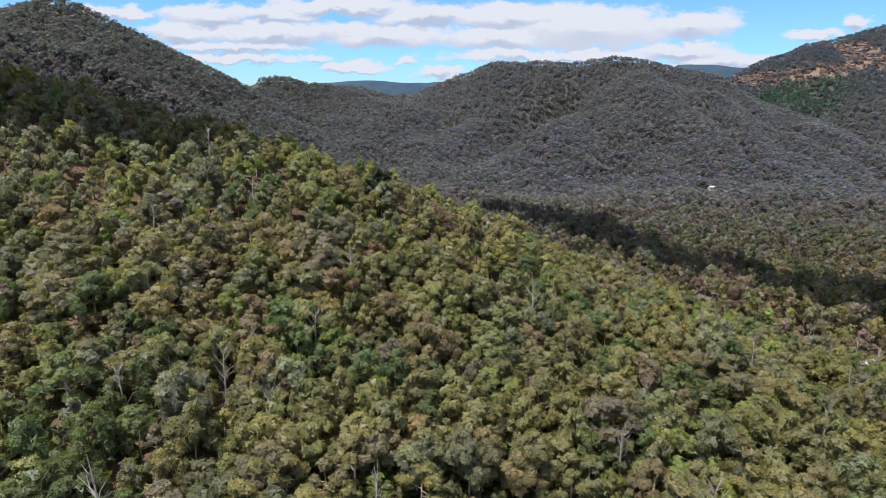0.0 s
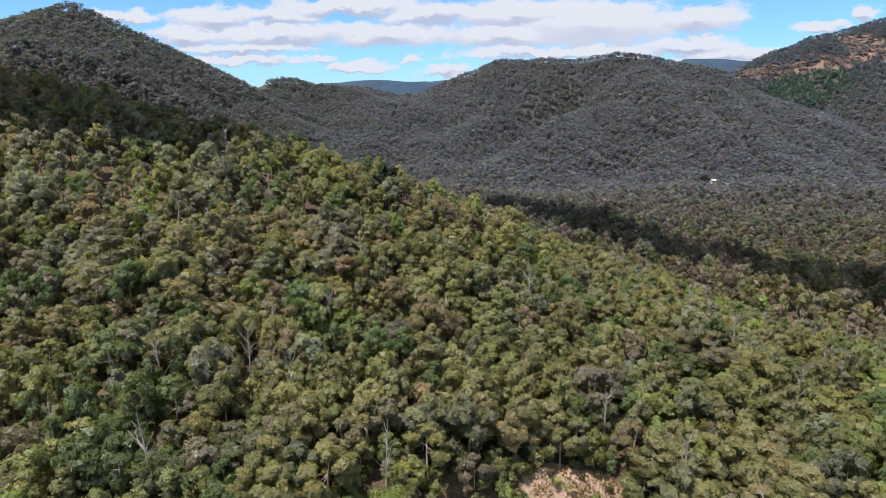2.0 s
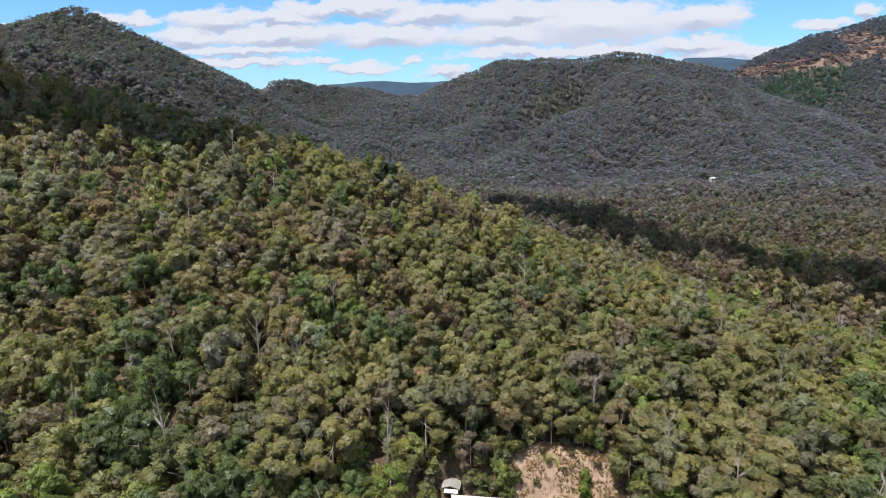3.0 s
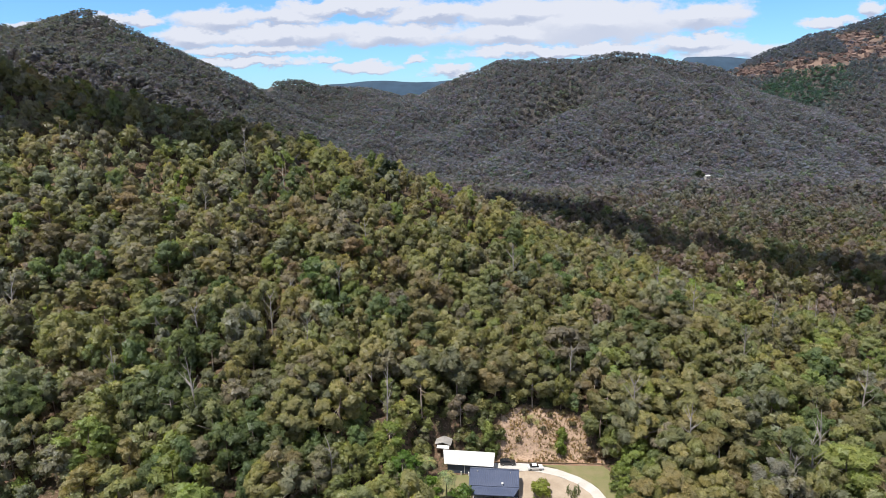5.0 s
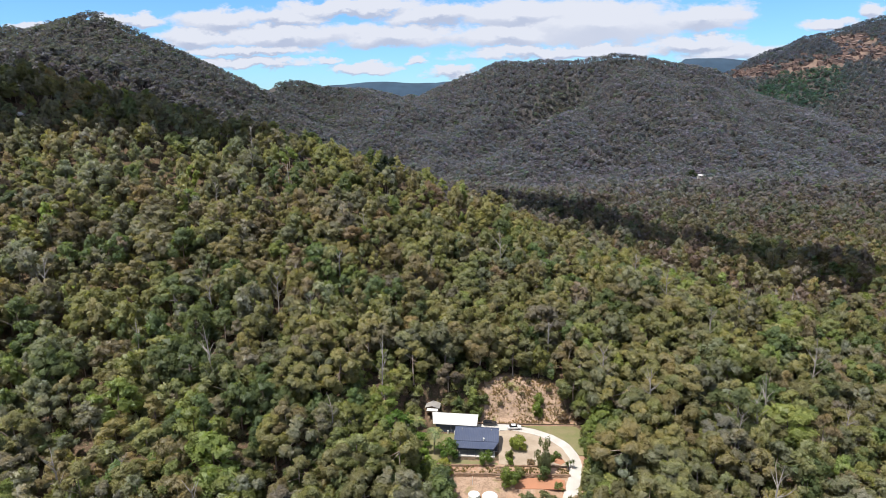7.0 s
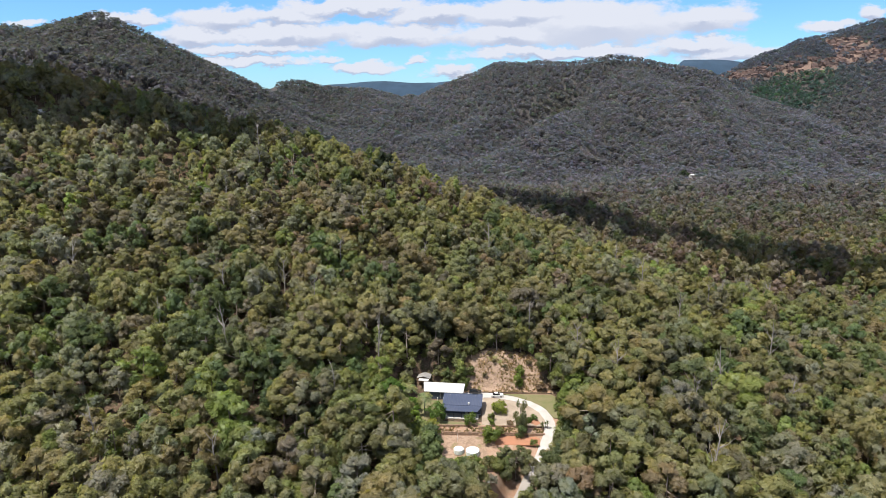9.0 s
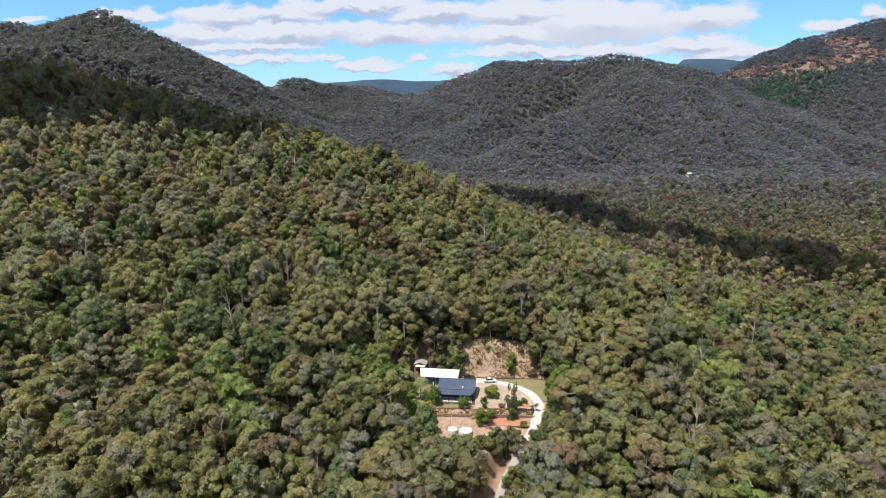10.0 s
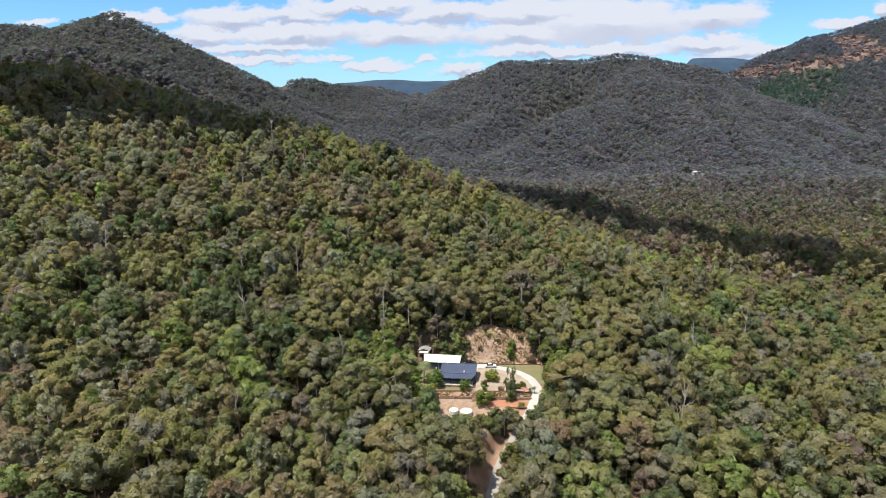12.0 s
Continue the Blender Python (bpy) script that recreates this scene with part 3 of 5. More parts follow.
def tree_template(rng, kind, n, size, limbs, sides=4, ruffle=0.42):
    """Leaf vertices, the way they face, and wood (vertices, triangles; none with limbs below 0) of a tree 1 high."""
    c, r = crown_shape(rng, kind)
    leaves, face = blob_leaves(rng, n, size, c, r, 0.85, ruffle)
    if limbs < 0:
        return leaves, face, np.zeros((0, 3)), np.zeros((0, 3), int)
    lean = rng.normal(scale=0.02, size=2)
    V, T, base = [], [], 0
    fork = np.array([lean[0], lean[1], rng.uniform(0.42, 0.55)])
    todo = [((0, 0, -0.12), fork, 0.017, 0.012), (fork, (c[0] + np.array([0, 0, -0.03])), 0.012, 0.004)]
    todo += [(fork + (c[0] - fork) * rng.uniform(0, 0.5), c[i] * np.array([1.0, 1.0, 1.0]), 0.008, 0.003) for i in rng.choice(np.arange(1, 6), min(limbs, 5), replace=False)]
    for a, b, ra, rb in todo:
        v, t = limb_tris(a, b, ra, rb, sides)
        V.append(v), T.append(t + base)
        base += len(v)
    return leaves, face, np.concatenate(V), np.concatenate(T)


PALETTE = np.array([1.08, 1.085, 1.18]) * np.array([(0.180, 0.182, 0.090), (0.202, 0.200, 0.090), (0.168, 0.173, 0.112), (0.188, 0.162, 0.096), (0.108, 0.140, 0.062), (0.178, 0.210, 0.074), (0.184, 0.189, 0.142), (0.176, 0.152, 0.114)])
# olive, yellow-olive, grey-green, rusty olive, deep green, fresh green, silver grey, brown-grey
# the same eight tones with blue-grey air haze mixed into the leaf colour
HAZED_PALETTE = np.array([1.26, 1.25, 1.56]) * np.array([(0.142, 0.146, 0.156), (0.150, 0.151, 0.146), (0.138, 0.146, 0.164), (0.148, 0.142, 0.151), (0.120, 0.134, 0.138), (0.128, 0.162, 0.118), (0.146, 0.154, 0.174), (0.146, 0.139, 0.153)])
MIX_HILL = np.array([0.34, 0.22, 0.17, 0.07, 0.10, 0.05, 0.04, 0.01])
MIX_LOW = np.array([0.30, 0.18, 0.15, 0.07, 0.14, 0.11, 0.04, 0.015])
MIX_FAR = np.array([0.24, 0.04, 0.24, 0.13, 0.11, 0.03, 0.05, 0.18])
MIX_BROWN = np.array([0.12, 0.05, 0.12, 0.27, 0.05, 0.02, 0.05, 0.32])


def tints(rng, x, y):
    """A leaf colour for each tree, by where it grows; distance adds painted haze."""
    n = len(x)
    w = np.zeros((n, 8))
    z = height(x, y)
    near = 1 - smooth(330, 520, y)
    low = near * (1 - smooth(5, 22, z))
    brown = np.exp(-(((x - 215) / 120) ** 2 + ((y - 400) / 75) ** 2)) + 0.25 * np.clip(grain(x, y, 60, 6), 0, 1) * (near - low)
    for weight, table in ((near - low, MIX_HILL), (low, MIX_LOW), (1 - near, MIX_FAR), (brown * 1.3, MIX_BROWN)):
        w += weight[:, None] * table
    gully = np.exp(-(((x - 190) / 45) ** 2 + ((y - 1330) / 60) ** 2)) + np.exp(-(((x - 855) / 95) ** 2 + ((y - 1690) / 60) ** 2)) * 3
    home = np.exp(-(((x - 22) / 46) ** 2 + ((y - 84) / 36) ** 2))
    w[:, 5] += 0.6 * home + 1.2 * np.exp(-(((x + 16) / 11) ** 2 + ((y - 92) / 14) ** 2))
    w[:, 4] += 0.12 * home + 0.45 * np.exp(-(((x + 75) / 50) ** 2 + ((y - 95) / 40) ** 2))
    w[:, 7] *= 1 - 0.97 * home
    w[:, 3] *= 1 - 0.9 * home
    grey = near * (1 - smooth(-170, -60, x))
    w[:, 1] *= 1 - 0.7 * grey
    w[:, 2] += 0.3 * grey
    w[:, 6] += 0.2 * grey
    w[:, 4] += 1.3 * gully
    w[:, 5] += 0.12 * gully
    w[:, 1] *= 1 - 0.8 * np.clip(gully, 0, 1)
    w *= np.clip(1 + 0.95 * np.stack([grain(x, y, 34, 10 + k) for k in range(8)], 1), 0.05, None)
    w = np.clip(w, 0.004, None)
    w /= w.sum(1)[:, None]
    pick = (np.cumsum(w, 1) > rng.uniform(0, 1, n)[:, None]).argmax(1)
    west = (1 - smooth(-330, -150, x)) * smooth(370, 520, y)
    # painted haze: leaves turn blue-grey with distance, bluest past 1540 m
    haze = (np.maximum(smooth(330, 1000, y), 0.95 * west) * (1 - 0.7 * np.clip(gully, 0, 1)))[:, None]
    far_haze = (smooth(1540, 1700, y) * (1 - np.clip(gully, 0, 1)))[:, None]
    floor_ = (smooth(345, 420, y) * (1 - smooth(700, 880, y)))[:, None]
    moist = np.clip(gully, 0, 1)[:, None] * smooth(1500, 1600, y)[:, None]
    return (1 - moist * np.array([0.42, 0.12, -0.1])) * (1 - west[:, None] * np.array([0.20, 0.20, 0.24])) * (1 + near[:, None] * np.array([0.30, 0.25, 0.22])) * (PALETTE[pick] * (1 - haze) + HAZED_PALETTE[pick] * haze) * (1 - far_haze * np.array([0.22, 0.14, 0.02])) * (1 + rng.uniform(-0.2, 0.15, (n, 1)) * (1 - 0.5 * haze)) * rng.uniform(0.93, 1.07, (n, 3)) * (1 - floor_ * np.array([0.13, 0.19, 0.17])), pick


def scatter(rng, x0, x1, y0, y1, step, keep):
    gx_, gy_ = np.meshgrid(np.arange(x0, x1, step), np.arange(y0, y1, step))
    x = (gx_ + rng.uniform(-0.48, 0.48, gx_.shape) * step).ravel()
    y = (gy_ + rng.uniform(-0.48, 0.48, gx_.shape) * step).ravel()
    ok = keep(x, y)
    return x[ok], y[ok]


def stand(name, rng, x, y, tall, templates, label, leaves=None):
    """One forest stand, joined: every tree is a turned and stretched copy of a template."""
    n = len(x)
    z = height(x, y)
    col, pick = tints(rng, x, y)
    which = rng.randint(0, len(templates), n)
    turn, wide = rng.uniform(0, 6.283, n), rng.uniform(0.72, 1.3, n) * (1 + 0.45 * smooth(600, 950, y))
    VV, TT, MM, CC, NN, base = [], [], [], [], [], 0
    for k, (leaf, face, wv, wt) in enumerate(templates):
        ids = np.nonzero(which == k)[0]
        if not len(ids):
            continue
        around = wv * np.array([1, 1, 0]) - (wv * np.array([1, 1, 0])).mean(0) if len(wv) else wv
        for src, tri, mi, way in ((leaf, np.arange(len(leaf)).reshape(-1, 3), 0, face), (wv, wt, 1, around + np.array([0, 0, 1e-4]))):
            if not len(src):
                continue
            c, s = np.cos(turn[ids])[:, None], np.sin(turn[ids])[:, None]
            X = (src[None, :, 0] * c - src[None, :, 1] * s) * (tall[ids] * wide[ids])[:, None] + x[ids][:, None]
            Y = (src[None, :, 0] * s + src[None, :, 1] * c) * (tall[ids] * wide[ids])[:, None] + y[ids][:, None]
            Z = src[None, :, 2] * tall[ids][:, None] + z[ids][:, None]
            VV.append(np.stack([X, Y, Z], -1).reshape(-1, 3))
            out = np.stack([way[None, :, 0] * c - way[None, :, 1] * s, way[None, :, 0] * s + way[None, :, 1] * c, np.repeat(way[None, :, 2], len(ids), 0)], -1)
            NN.append((out / np.linalg.norm(out, axis=-1, keepdims=True)).reshape(-1, 3))
            TT.append((tri[None] + (np.arange(len(ids)) * len(src))[:, None, None]).reshape(-1, 3) + base)
            MM.append(np.full(len(ids) * len(tri), mi))
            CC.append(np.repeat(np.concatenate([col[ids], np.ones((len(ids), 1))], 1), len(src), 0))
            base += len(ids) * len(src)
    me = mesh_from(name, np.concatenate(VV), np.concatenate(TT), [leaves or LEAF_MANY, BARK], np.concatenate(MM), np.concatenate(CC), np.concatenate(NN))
    return tagged(new(name, me), label, "forest", kind="stuff")


def fan(x, y, extra=60.0):
    """Within the wedge of country that the valley opens on."""
    return (x > 22 - extra - 0.87 * (y + 112)) & (x < 22 + extra + 0.64 * (y + 112))


def lee(x, y):
    """Slopes that fall away to the north: dry, thinly wooded."""
    return (height(x, y + 4) - height(x, y - 4) < -1.2) & (grain(x, y, 11, 15) > -0.35)


def hero(x, y):
    """The stretch of bush round the house block that is built tree by tree."""
    return (x > -62) & (x < 84) & (y > 26) & (y < 128)


def free(x, y):
    d, _ = along(x, y, DRIVE)
    dirt = (y > 41) & (y < 64) & (x > 20) & (x < 27)
    return ~inside(x, y, CLEAR) & (d > np.where(y < 62, 2.7, 3.0)) & ~dirt


R = np.random.RandomState(11)
fx, fy = scatter(R, -62, 84, 26, 128, 5.9, lambda x, y: hero(x, y) & free(x, y))
order = np.argsort(np.hypot(fx - 18, fy - 80))[:300]
spare = np.argsort(np.hypot(fx - 18, fy - 80))[300:]
hero_x, hero_y = fx[order], fy[order]
rest_x, rest_y = fx[spare], fy[spare]

KINDS = (("gum_tree", 0), ("gum_tree", 0), ("gum_tree", 1), ("gum_tree", 2), ("gum_tree", 3), ("gum_tree", 3))
hero_meshes = []
for name, kind in KINDS:
    leaf, face, wv, wt = tree_template(R, kind, 2150 if kind != 2 else 1600, 0.068, 5, 6)
    hero_meshes.append((mesh_from("crown", leaf, np.arange(len(leaf)).reshape(-1, 3), [LEAF], facing=face), mesh_from("trunk", wv, wt, [BARK]), kind))
TREE_LABELS = ("olive-green gum tree with a spreading crown on the slope", "yellow-olive gum tree with sunlit foliage in the bush", "grey-green gum tree with open foliage in the bush",
               "rusty olive gum tree among greener trees", "deep green dense tree in the gully", "fresh green leafy tree beside the clearing",
               "silver-grey gum tree with pale bark", "brown-grey thin gum tree in dry bush")


def sight(x, y, tall):
    """Trees below the block are kept low enough to leave it a view down the valley."""
    z = height(x, y)
    top = np.where((x > 2) & (x < 37) & (y < 76), -2.2 + 0.50 * (74 - y), np.where((x > -9) & (x < 6) & (y < 90), 0.3 + 0.50 * (88 - y), 99))
    top = np.where((x > -26) & (x < -5) & (y > 80) & (y < 112), z + 6.5, top)
    d, _ = along(x, y, DRIVE)
    tall = np.where((d < 9) & (y < 84), np.minimum(tall, np.where(y < 62, 5.0, 3.5) + 1.1 * d), tall)
    return np.clip(np.minimum(tall, top - z), 2.2, None)


def build_hero_trees():
    col, pick = tints(R, hero_x, hero_y)
    z = height(hero_x, hero_y)
    for i in range(len(hero_x)):
        dense = pick[i] in (4, 5)
        k = R.choice((4, 5)) if dense else R.choice((0, 1, 2, 3), p=(0.3, 0.3, 0.2, 0.2))
        crown_me, trunk_me, kind = hero_meshes[k]
        h = R.uniform(8, 13) if dense else R.uniform(11, 18)
        h = float(sight(hero_x[i:i + 1], hero_y[i:i + 1], np.array([h]))[0])
        root = new("gum_tree" if not dense else "leafy_tree")
        root.location, root.rotation_euler, root.scale = (hero_x[i], hero_y[i], z[i] - 0.1), (0, 0, R.uniform(0, 6.28)), (h * R.uniform(0.9, 1.25), h * R.uniform(0.9, 1.25), h)
        tagged(root, TREE_LABELS[pick[i]], "tree", "trees of the bush")
        c = part("crown", crown_me, None, root)
        c.color = (*col[i], 1)
        part("trunk", trunk_me, None, root)


build_hero_trees()

NEAR = [tree_template(R, k, n, 0.088, 4) for k, n in ((0, 860), (0, 840), (1, 680), (2, 600), (3, 860))]
CREST = [tree_template(R, k, n, 0.122, 3) for k, n in ((0, 400), (0, 390), (1, 320), (2, 280), (3, 400))]
MIDDLE = [tree_template(R, k, n, 0.140, 2, 3, 0.3) for k, n in ((0, 132), (1, 110), (2, 96), (3, 132))]
FAR = [tree_template(R, k, n, 0.200, -1, 3, 0.25) for k, n in ((0, 40), (3, 42), (3, 42), (0, 40))]
SHRUB = [tree_template(R, 3, 64, 0.25, -1), tree_template(R, 0, 60, 0.25, -1)]


nx, ny = scatter(R, -300, 330, 18, 200, 6.7, lambda x, y: fan(x, y, 15) & ~hero(x, y) & free(x, y))
nx, ny = np.concatenate([nx, rest_x]), np.concatenate([ny, rest_y])
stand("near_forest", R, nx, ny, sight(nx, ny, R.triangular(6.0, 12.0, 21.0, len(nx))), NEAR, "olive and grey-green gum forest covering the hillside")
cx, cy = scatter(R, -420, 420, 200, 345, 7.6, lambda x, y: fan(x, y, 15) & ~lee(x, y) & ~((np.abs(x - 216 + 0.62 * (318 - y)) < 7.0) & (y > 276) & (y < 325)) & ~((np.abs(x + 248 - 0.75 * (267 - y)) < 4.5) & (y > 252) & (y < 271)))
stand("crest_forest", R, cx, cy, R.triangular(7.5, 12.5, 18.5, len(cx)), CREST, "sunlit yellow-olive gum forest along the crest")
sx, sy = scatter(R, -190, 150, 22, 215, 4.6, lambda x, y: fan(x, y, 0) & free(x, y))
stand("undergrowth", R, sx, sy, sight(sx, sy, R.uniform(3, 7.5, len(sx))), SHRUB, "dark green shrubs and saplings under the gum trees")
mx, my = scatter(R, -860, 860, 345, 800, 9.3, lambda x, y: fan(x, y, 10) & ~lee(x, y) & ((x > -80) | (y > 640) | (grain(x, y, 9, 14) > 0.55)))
stand("valley_forest", R, mx, my, R.uniform(12, 23, len(mx)), MIDDLE, "grey-green and brown gum forest filling the valley, lightly tinted with painted haze", LEAF_FAR)
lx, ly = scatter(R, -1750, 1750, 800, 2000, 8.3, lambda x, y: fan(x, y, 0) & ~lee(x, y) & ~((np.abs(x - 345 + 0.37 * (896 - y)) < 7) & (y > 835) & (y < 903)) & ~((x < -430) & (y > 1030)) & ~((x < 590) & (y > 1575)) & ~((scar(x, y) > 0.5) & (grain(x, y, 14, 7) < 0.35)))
stand("far_forest", R, lx, ly, R.uniform(9.0, 13.0, len(lx)), FAR, "gum forest on the far hills, haze painted into its grey-brown leaves", LEAF_FAR)
bx, by = scatter(R, -170, 170, -180, 18, 8.5, free)
stand("south_forest", R, bx, by, R.uniform(9, 15, len(bx)), MIDDLE, "olive gum forest on the lower slopes beside the road")



# ---- the house block ----
def sheet(name, outline, z, mat, label, category, thick=0.12, parent=None):
    """A flat laid surface with an edge."""
    bm = bmesh.new()
    f = bm.faces.new([bm.verts.new((x, y, z)) for x, y in outline])
    r = bmesh.ops.extrude_face_region(bm, geom=[f])
    bmesh.ops.translate(bm, vec=(0, 0, -thick), verts=[v for v in r["geom"] if isinstance(v, bmesh.types.BMVert)])
    return tagged(new(name, from_bm(name, bm, mat)), label, category, kind="structure")


def ribbon(name, line, half, mat, label, category, lift=0.03):
    """A road along a line of (x, y, z)."""
    pts = []
    for (ax, ay, az), (bx, by, bz) in zip(line[:-1], line[1:]):
        n = max(2, int(math.hypot(bx - ax, by - ay) / 1.5))
        pts += [Vector((ax + (bx - ax) * i / n, ay + (by - ay) * i / n, az + (bz - az) * i / n)) for i in range(n)]
    pts.append(Vector(line[-1]))
    for _ in range(10):
        pts = [pts[0]] + [(a + 2 * b + c) / 4 for a, b, c in zip(pts, pts[1:], pts[2:])] + [pts[-1]]
    bm = bmesh.new()
    rows = []
    for i, p in enumerate(pts):
        d = (pts[min(i + 1, len(pts) - 1)] - pts[max(i - 1, 0)]).normalized()
        s = Vector((d.y, -d.x, 0)).normalized() * (half * (1 + 0.05 * math.sin(i * 1.3)))
        rows.append([bm.verts.new(q) for q in (p - s + Vector((0, 0, -0.15)), p - s + Vector((0, 0, lift)), p + s + Vector((0, 0, lift)), p + s + Vector((0, 0, -0.15)))])
    for a, b in zip(rows[:-1], rows[1:]):
        for k in range(3):
            bm.faces.new((a[k], b[k], b[k + 1], a[k + 1]))
    return tagged(new(name, from_bm(name, bm, mat)), label, category, kind="structure")


ribbon("driveway", DRIVE[:9], 1.75, CONCRETE, "curved pale concrete driveway leading to the house", "driveway")
ribbon("road", DRIVE[8:], 1.7, ROAD, "narrow grey sealed road between red dirt verges", "road", 0.025)
sheet("gravel_yard", [(16.5, 86), (16.8, 104), (20.5, 104.6), (27, 102.6), (32, 99.4), (35.3, 95), (36.9, 89.4), (35.9, 85.8), (24, 85.6)], 0.04, GRAVEL, "tan gravel parking yard beside the house", "yard")
sheet("east_lawn", [(22, 107.5), (41, 107.4), (43.2, 104), (42.8, 99), (41.6, 91.0), (39.8, 91.5), (37.4, 98.0), (33.4, 102.2), (28, 105.5)], 0.03, LAWN, "dry mown grass strip between bank and driveway", "lawn")
sheet("west_lawn", [(-7.5, 88), (-7.5, 97), (-2, 101.8), (3.3, 102), (4.2, 98), (4.0, 88.0), (16.2, 86.6), (16.2, 85.6), (1, 85.6)], 0.03, LAWN, "mown lawn around the palms and verandah", "lawn")
sheet("tank_lawn", [(5.5, 64.5), (5.2, 70.8), (18.5, 71), (17.5, 65)], -2.75, GREEN_LAWN, "bright green grass below the water tanks", "lawn", 0.9)
sheet("red_pad", [(20.8, 77.2), (20.6, 81.9), (27, 82.2), (34.6, 81.9), (34.2, 77.4)], -1.5, RED_SOIL, "levelled pad of bare red soil", "earth pad", 0.3)
sheet("shed_apron", [(9.5, 102.3), (9.5, 104.4), (17.2, 104.7), (17.2, 101.0), (10.6, 100.9)], 0.035, CONCRETE, "pale concrete apron between shed and house", "apron")


def roof_sheet(corners, thick=0.12, ribs=0):
    """A roof plane of four corners (eave, eave, ridge, ridge), folded into ribs that run down the slope."""
    bm = bmesh.new()
    c = [Vector(p) for p in corners]
    n = (c[1] - c[0]).cross(c[3] - c[0]).normalized()
    width = (c[1] - c[0]).length
    us = [(0.0, 0.0)]
    for i in range(ribs):
        u, h = (i + 0.5) / ribs, 0.04 / width
        us += [(u - h, 0.0), (u - h * 0.4, 0.05), (u + h * 0.4, 0.05), (u + h, 0.0)]
    us.append((1.0, 0.0))
    rows = [[bm.verts.new(c[0].lerp(c[1], u) + n * t), bm.verts.new(c[3].lerp(c[2], u) + n * t), bm.verts.new(c[3].lerp(c[2], u) - n * thick), bm.verts.new(c[0].lerp(c[1], u) - n * thick)] for u, t in us]
    for a, b in zip(rows[:-1], rows[1:]):
        for k in range(4):
            bm.faces.new((a[k], b[k], b[(k + 1) % 4], a[(k + 1) % 4]))
    bm.faces.new(rows[0]), bm.faces.new(rows[-1][::-1])
    return bm


def window(parent, w, h, m):
    fr = part("window", joined(box(w + 0.12, 0.08, 0.06, (0, 0, h)), box(w + 0.12, 0.1, 0.06, (0, 0, -0.06)), box(0.06, 0.08, h, (-w / 2 - 0.03, 0, 0)), box(0.06, 0.08, h, (w / 2 + 0.03, 0, 0)), box(0.05, 0.07, h)), WHITE, parent, "white window frame", m)
    for sx_ in (-1, 1):
        part("pane", box(w / 2 - 0.04, 0.03, h, (sx_ * w / 4, 0, 0)), GLASS, fr)


def build_house():
    root = new("house")
    root.matrix_basis = pose(10.3, 98, 0.0, 0, 0, -2.5)
    tagged(root, "low house with a blue-grey steel roof and shaded front verandah", "house")
    W = 6.55
    # local y: 0 at the ridge, the verandah towards -y
    part("wall", box(12.4, 0.2, 2.75, (0, -5.2, 0.2)), WALL_BLUE, root, "blue-grey sheet wall behind the verandah")
    part("wall", box(12.4, 0.2, 2.9, (0, 2.1, 0.2)), WALL_BLUE, root)
    for s in (-1, 1):
        bm = bmesh.new()
        prof = [(-5.1, 0.2), (2.0, 0.2), (2.0, 3.1), (0, 4.35), (-5.1, 3.0)]
        a = [bm.verts.new((s * 6.2, y, z)) for y, z in prof]
        b = [bm.verts.new((s * 6.0, y, z)) for y, z in prof]
        bm.faces.new(a), bm.faces.new(b[::-1])
        for k in range(5):
            bm.faces.new((a[k], a[(k + 1) % 5], b[(k + 1) % 5], b[k]))
        part("wall", bm, WALL_BLUE, root)
    roof = part("roof", roof_sheet([(-W, -5.5, 3.25), (W, -5.5, 3.25), (W, 0, 4.6), (-W, 0, 4.6)], 0.12, 26), ROOF, root, "blue-grey ribbed steel roof")
    part("back_slope", roof_sheet([(W, 2.7, 3.2), (-W, 2.7, 3.2), (-W, 0, 4.59), (W, 0, 4.59)], 0.12, 26), ROOF, roof)
    part("ridge_cap", joined(box(2 * W + 0.05, 0.36, 0.05, (0, 0, 4.6))), ROOF, roof)
    part("verandah_roof", roof_sheet([(-5.1, -8.4, 2.72), (5.2, -8.4, 2.72), (W, -5.52, 3.16), (-W, -5.52, 3.16)], 0.1, 22), ROOF, roof)
    part("gutter", box(10.4, 0.14, 0.12, (0.05, -8.47, 2.58)), ROOF, roof)
    for x, y, s in ((2.2, -5.0, 0.32), (-4.4, -1.0, 0.16), (4.3, -1.1, 0.16)):
        z = 4.6 + y * 1.35 / 5.5
        v = part("roof_vent", tube([(x, y, z - 0.1), (x, y, z + s * 1.6)], [s * 0.6] * 2, 12), ROOF_GREY if s < 0.3 else WHITE, roof, "metal roof vent")
        part("cowl", tube([(x, y, z + s * 1.6), (x, y, z + s * 2.2)], [s, s * 0.75], 12), ROOF_GREY if s < 0.3 else WHITE, v)
    part("verandah_slab", box(11.0, 3.5, 0.22, (0.0, -6.95, 0), 0.02), CONCRETE, root, "pale concrete verandah slab")
    for x in (-5.0, -2.5, 0.0, 2.5, 5.0):
        part("post", box(0.14, 0.14, 2.42, (x, -8.25, 0.22), 0.01), POST, root)
    for x in (-4.6, -1.6, 4.2):
        window(root, 1.6, 1.2, pose(x, -5.33, 1.05))
    door = part("door", box(0.92, 0.06, 2.05, (1.4, -5.34, 0.22), 0.01), WHITE, root, "white front door")
    part("door_handle", box(0.05, 0.08, 0.14, (1.75, -5.4, 1.2)), POST, door)
    for s in (-1, 1):
        window(root, 1.2, 1.0, pose(s * 6.24, -2.0, 1.2, 0, 0, 90))
    part("floor_slab", box(12.4, 7.4, 0.2, (0, -1.55, 0.0)), CONCRETE, root)


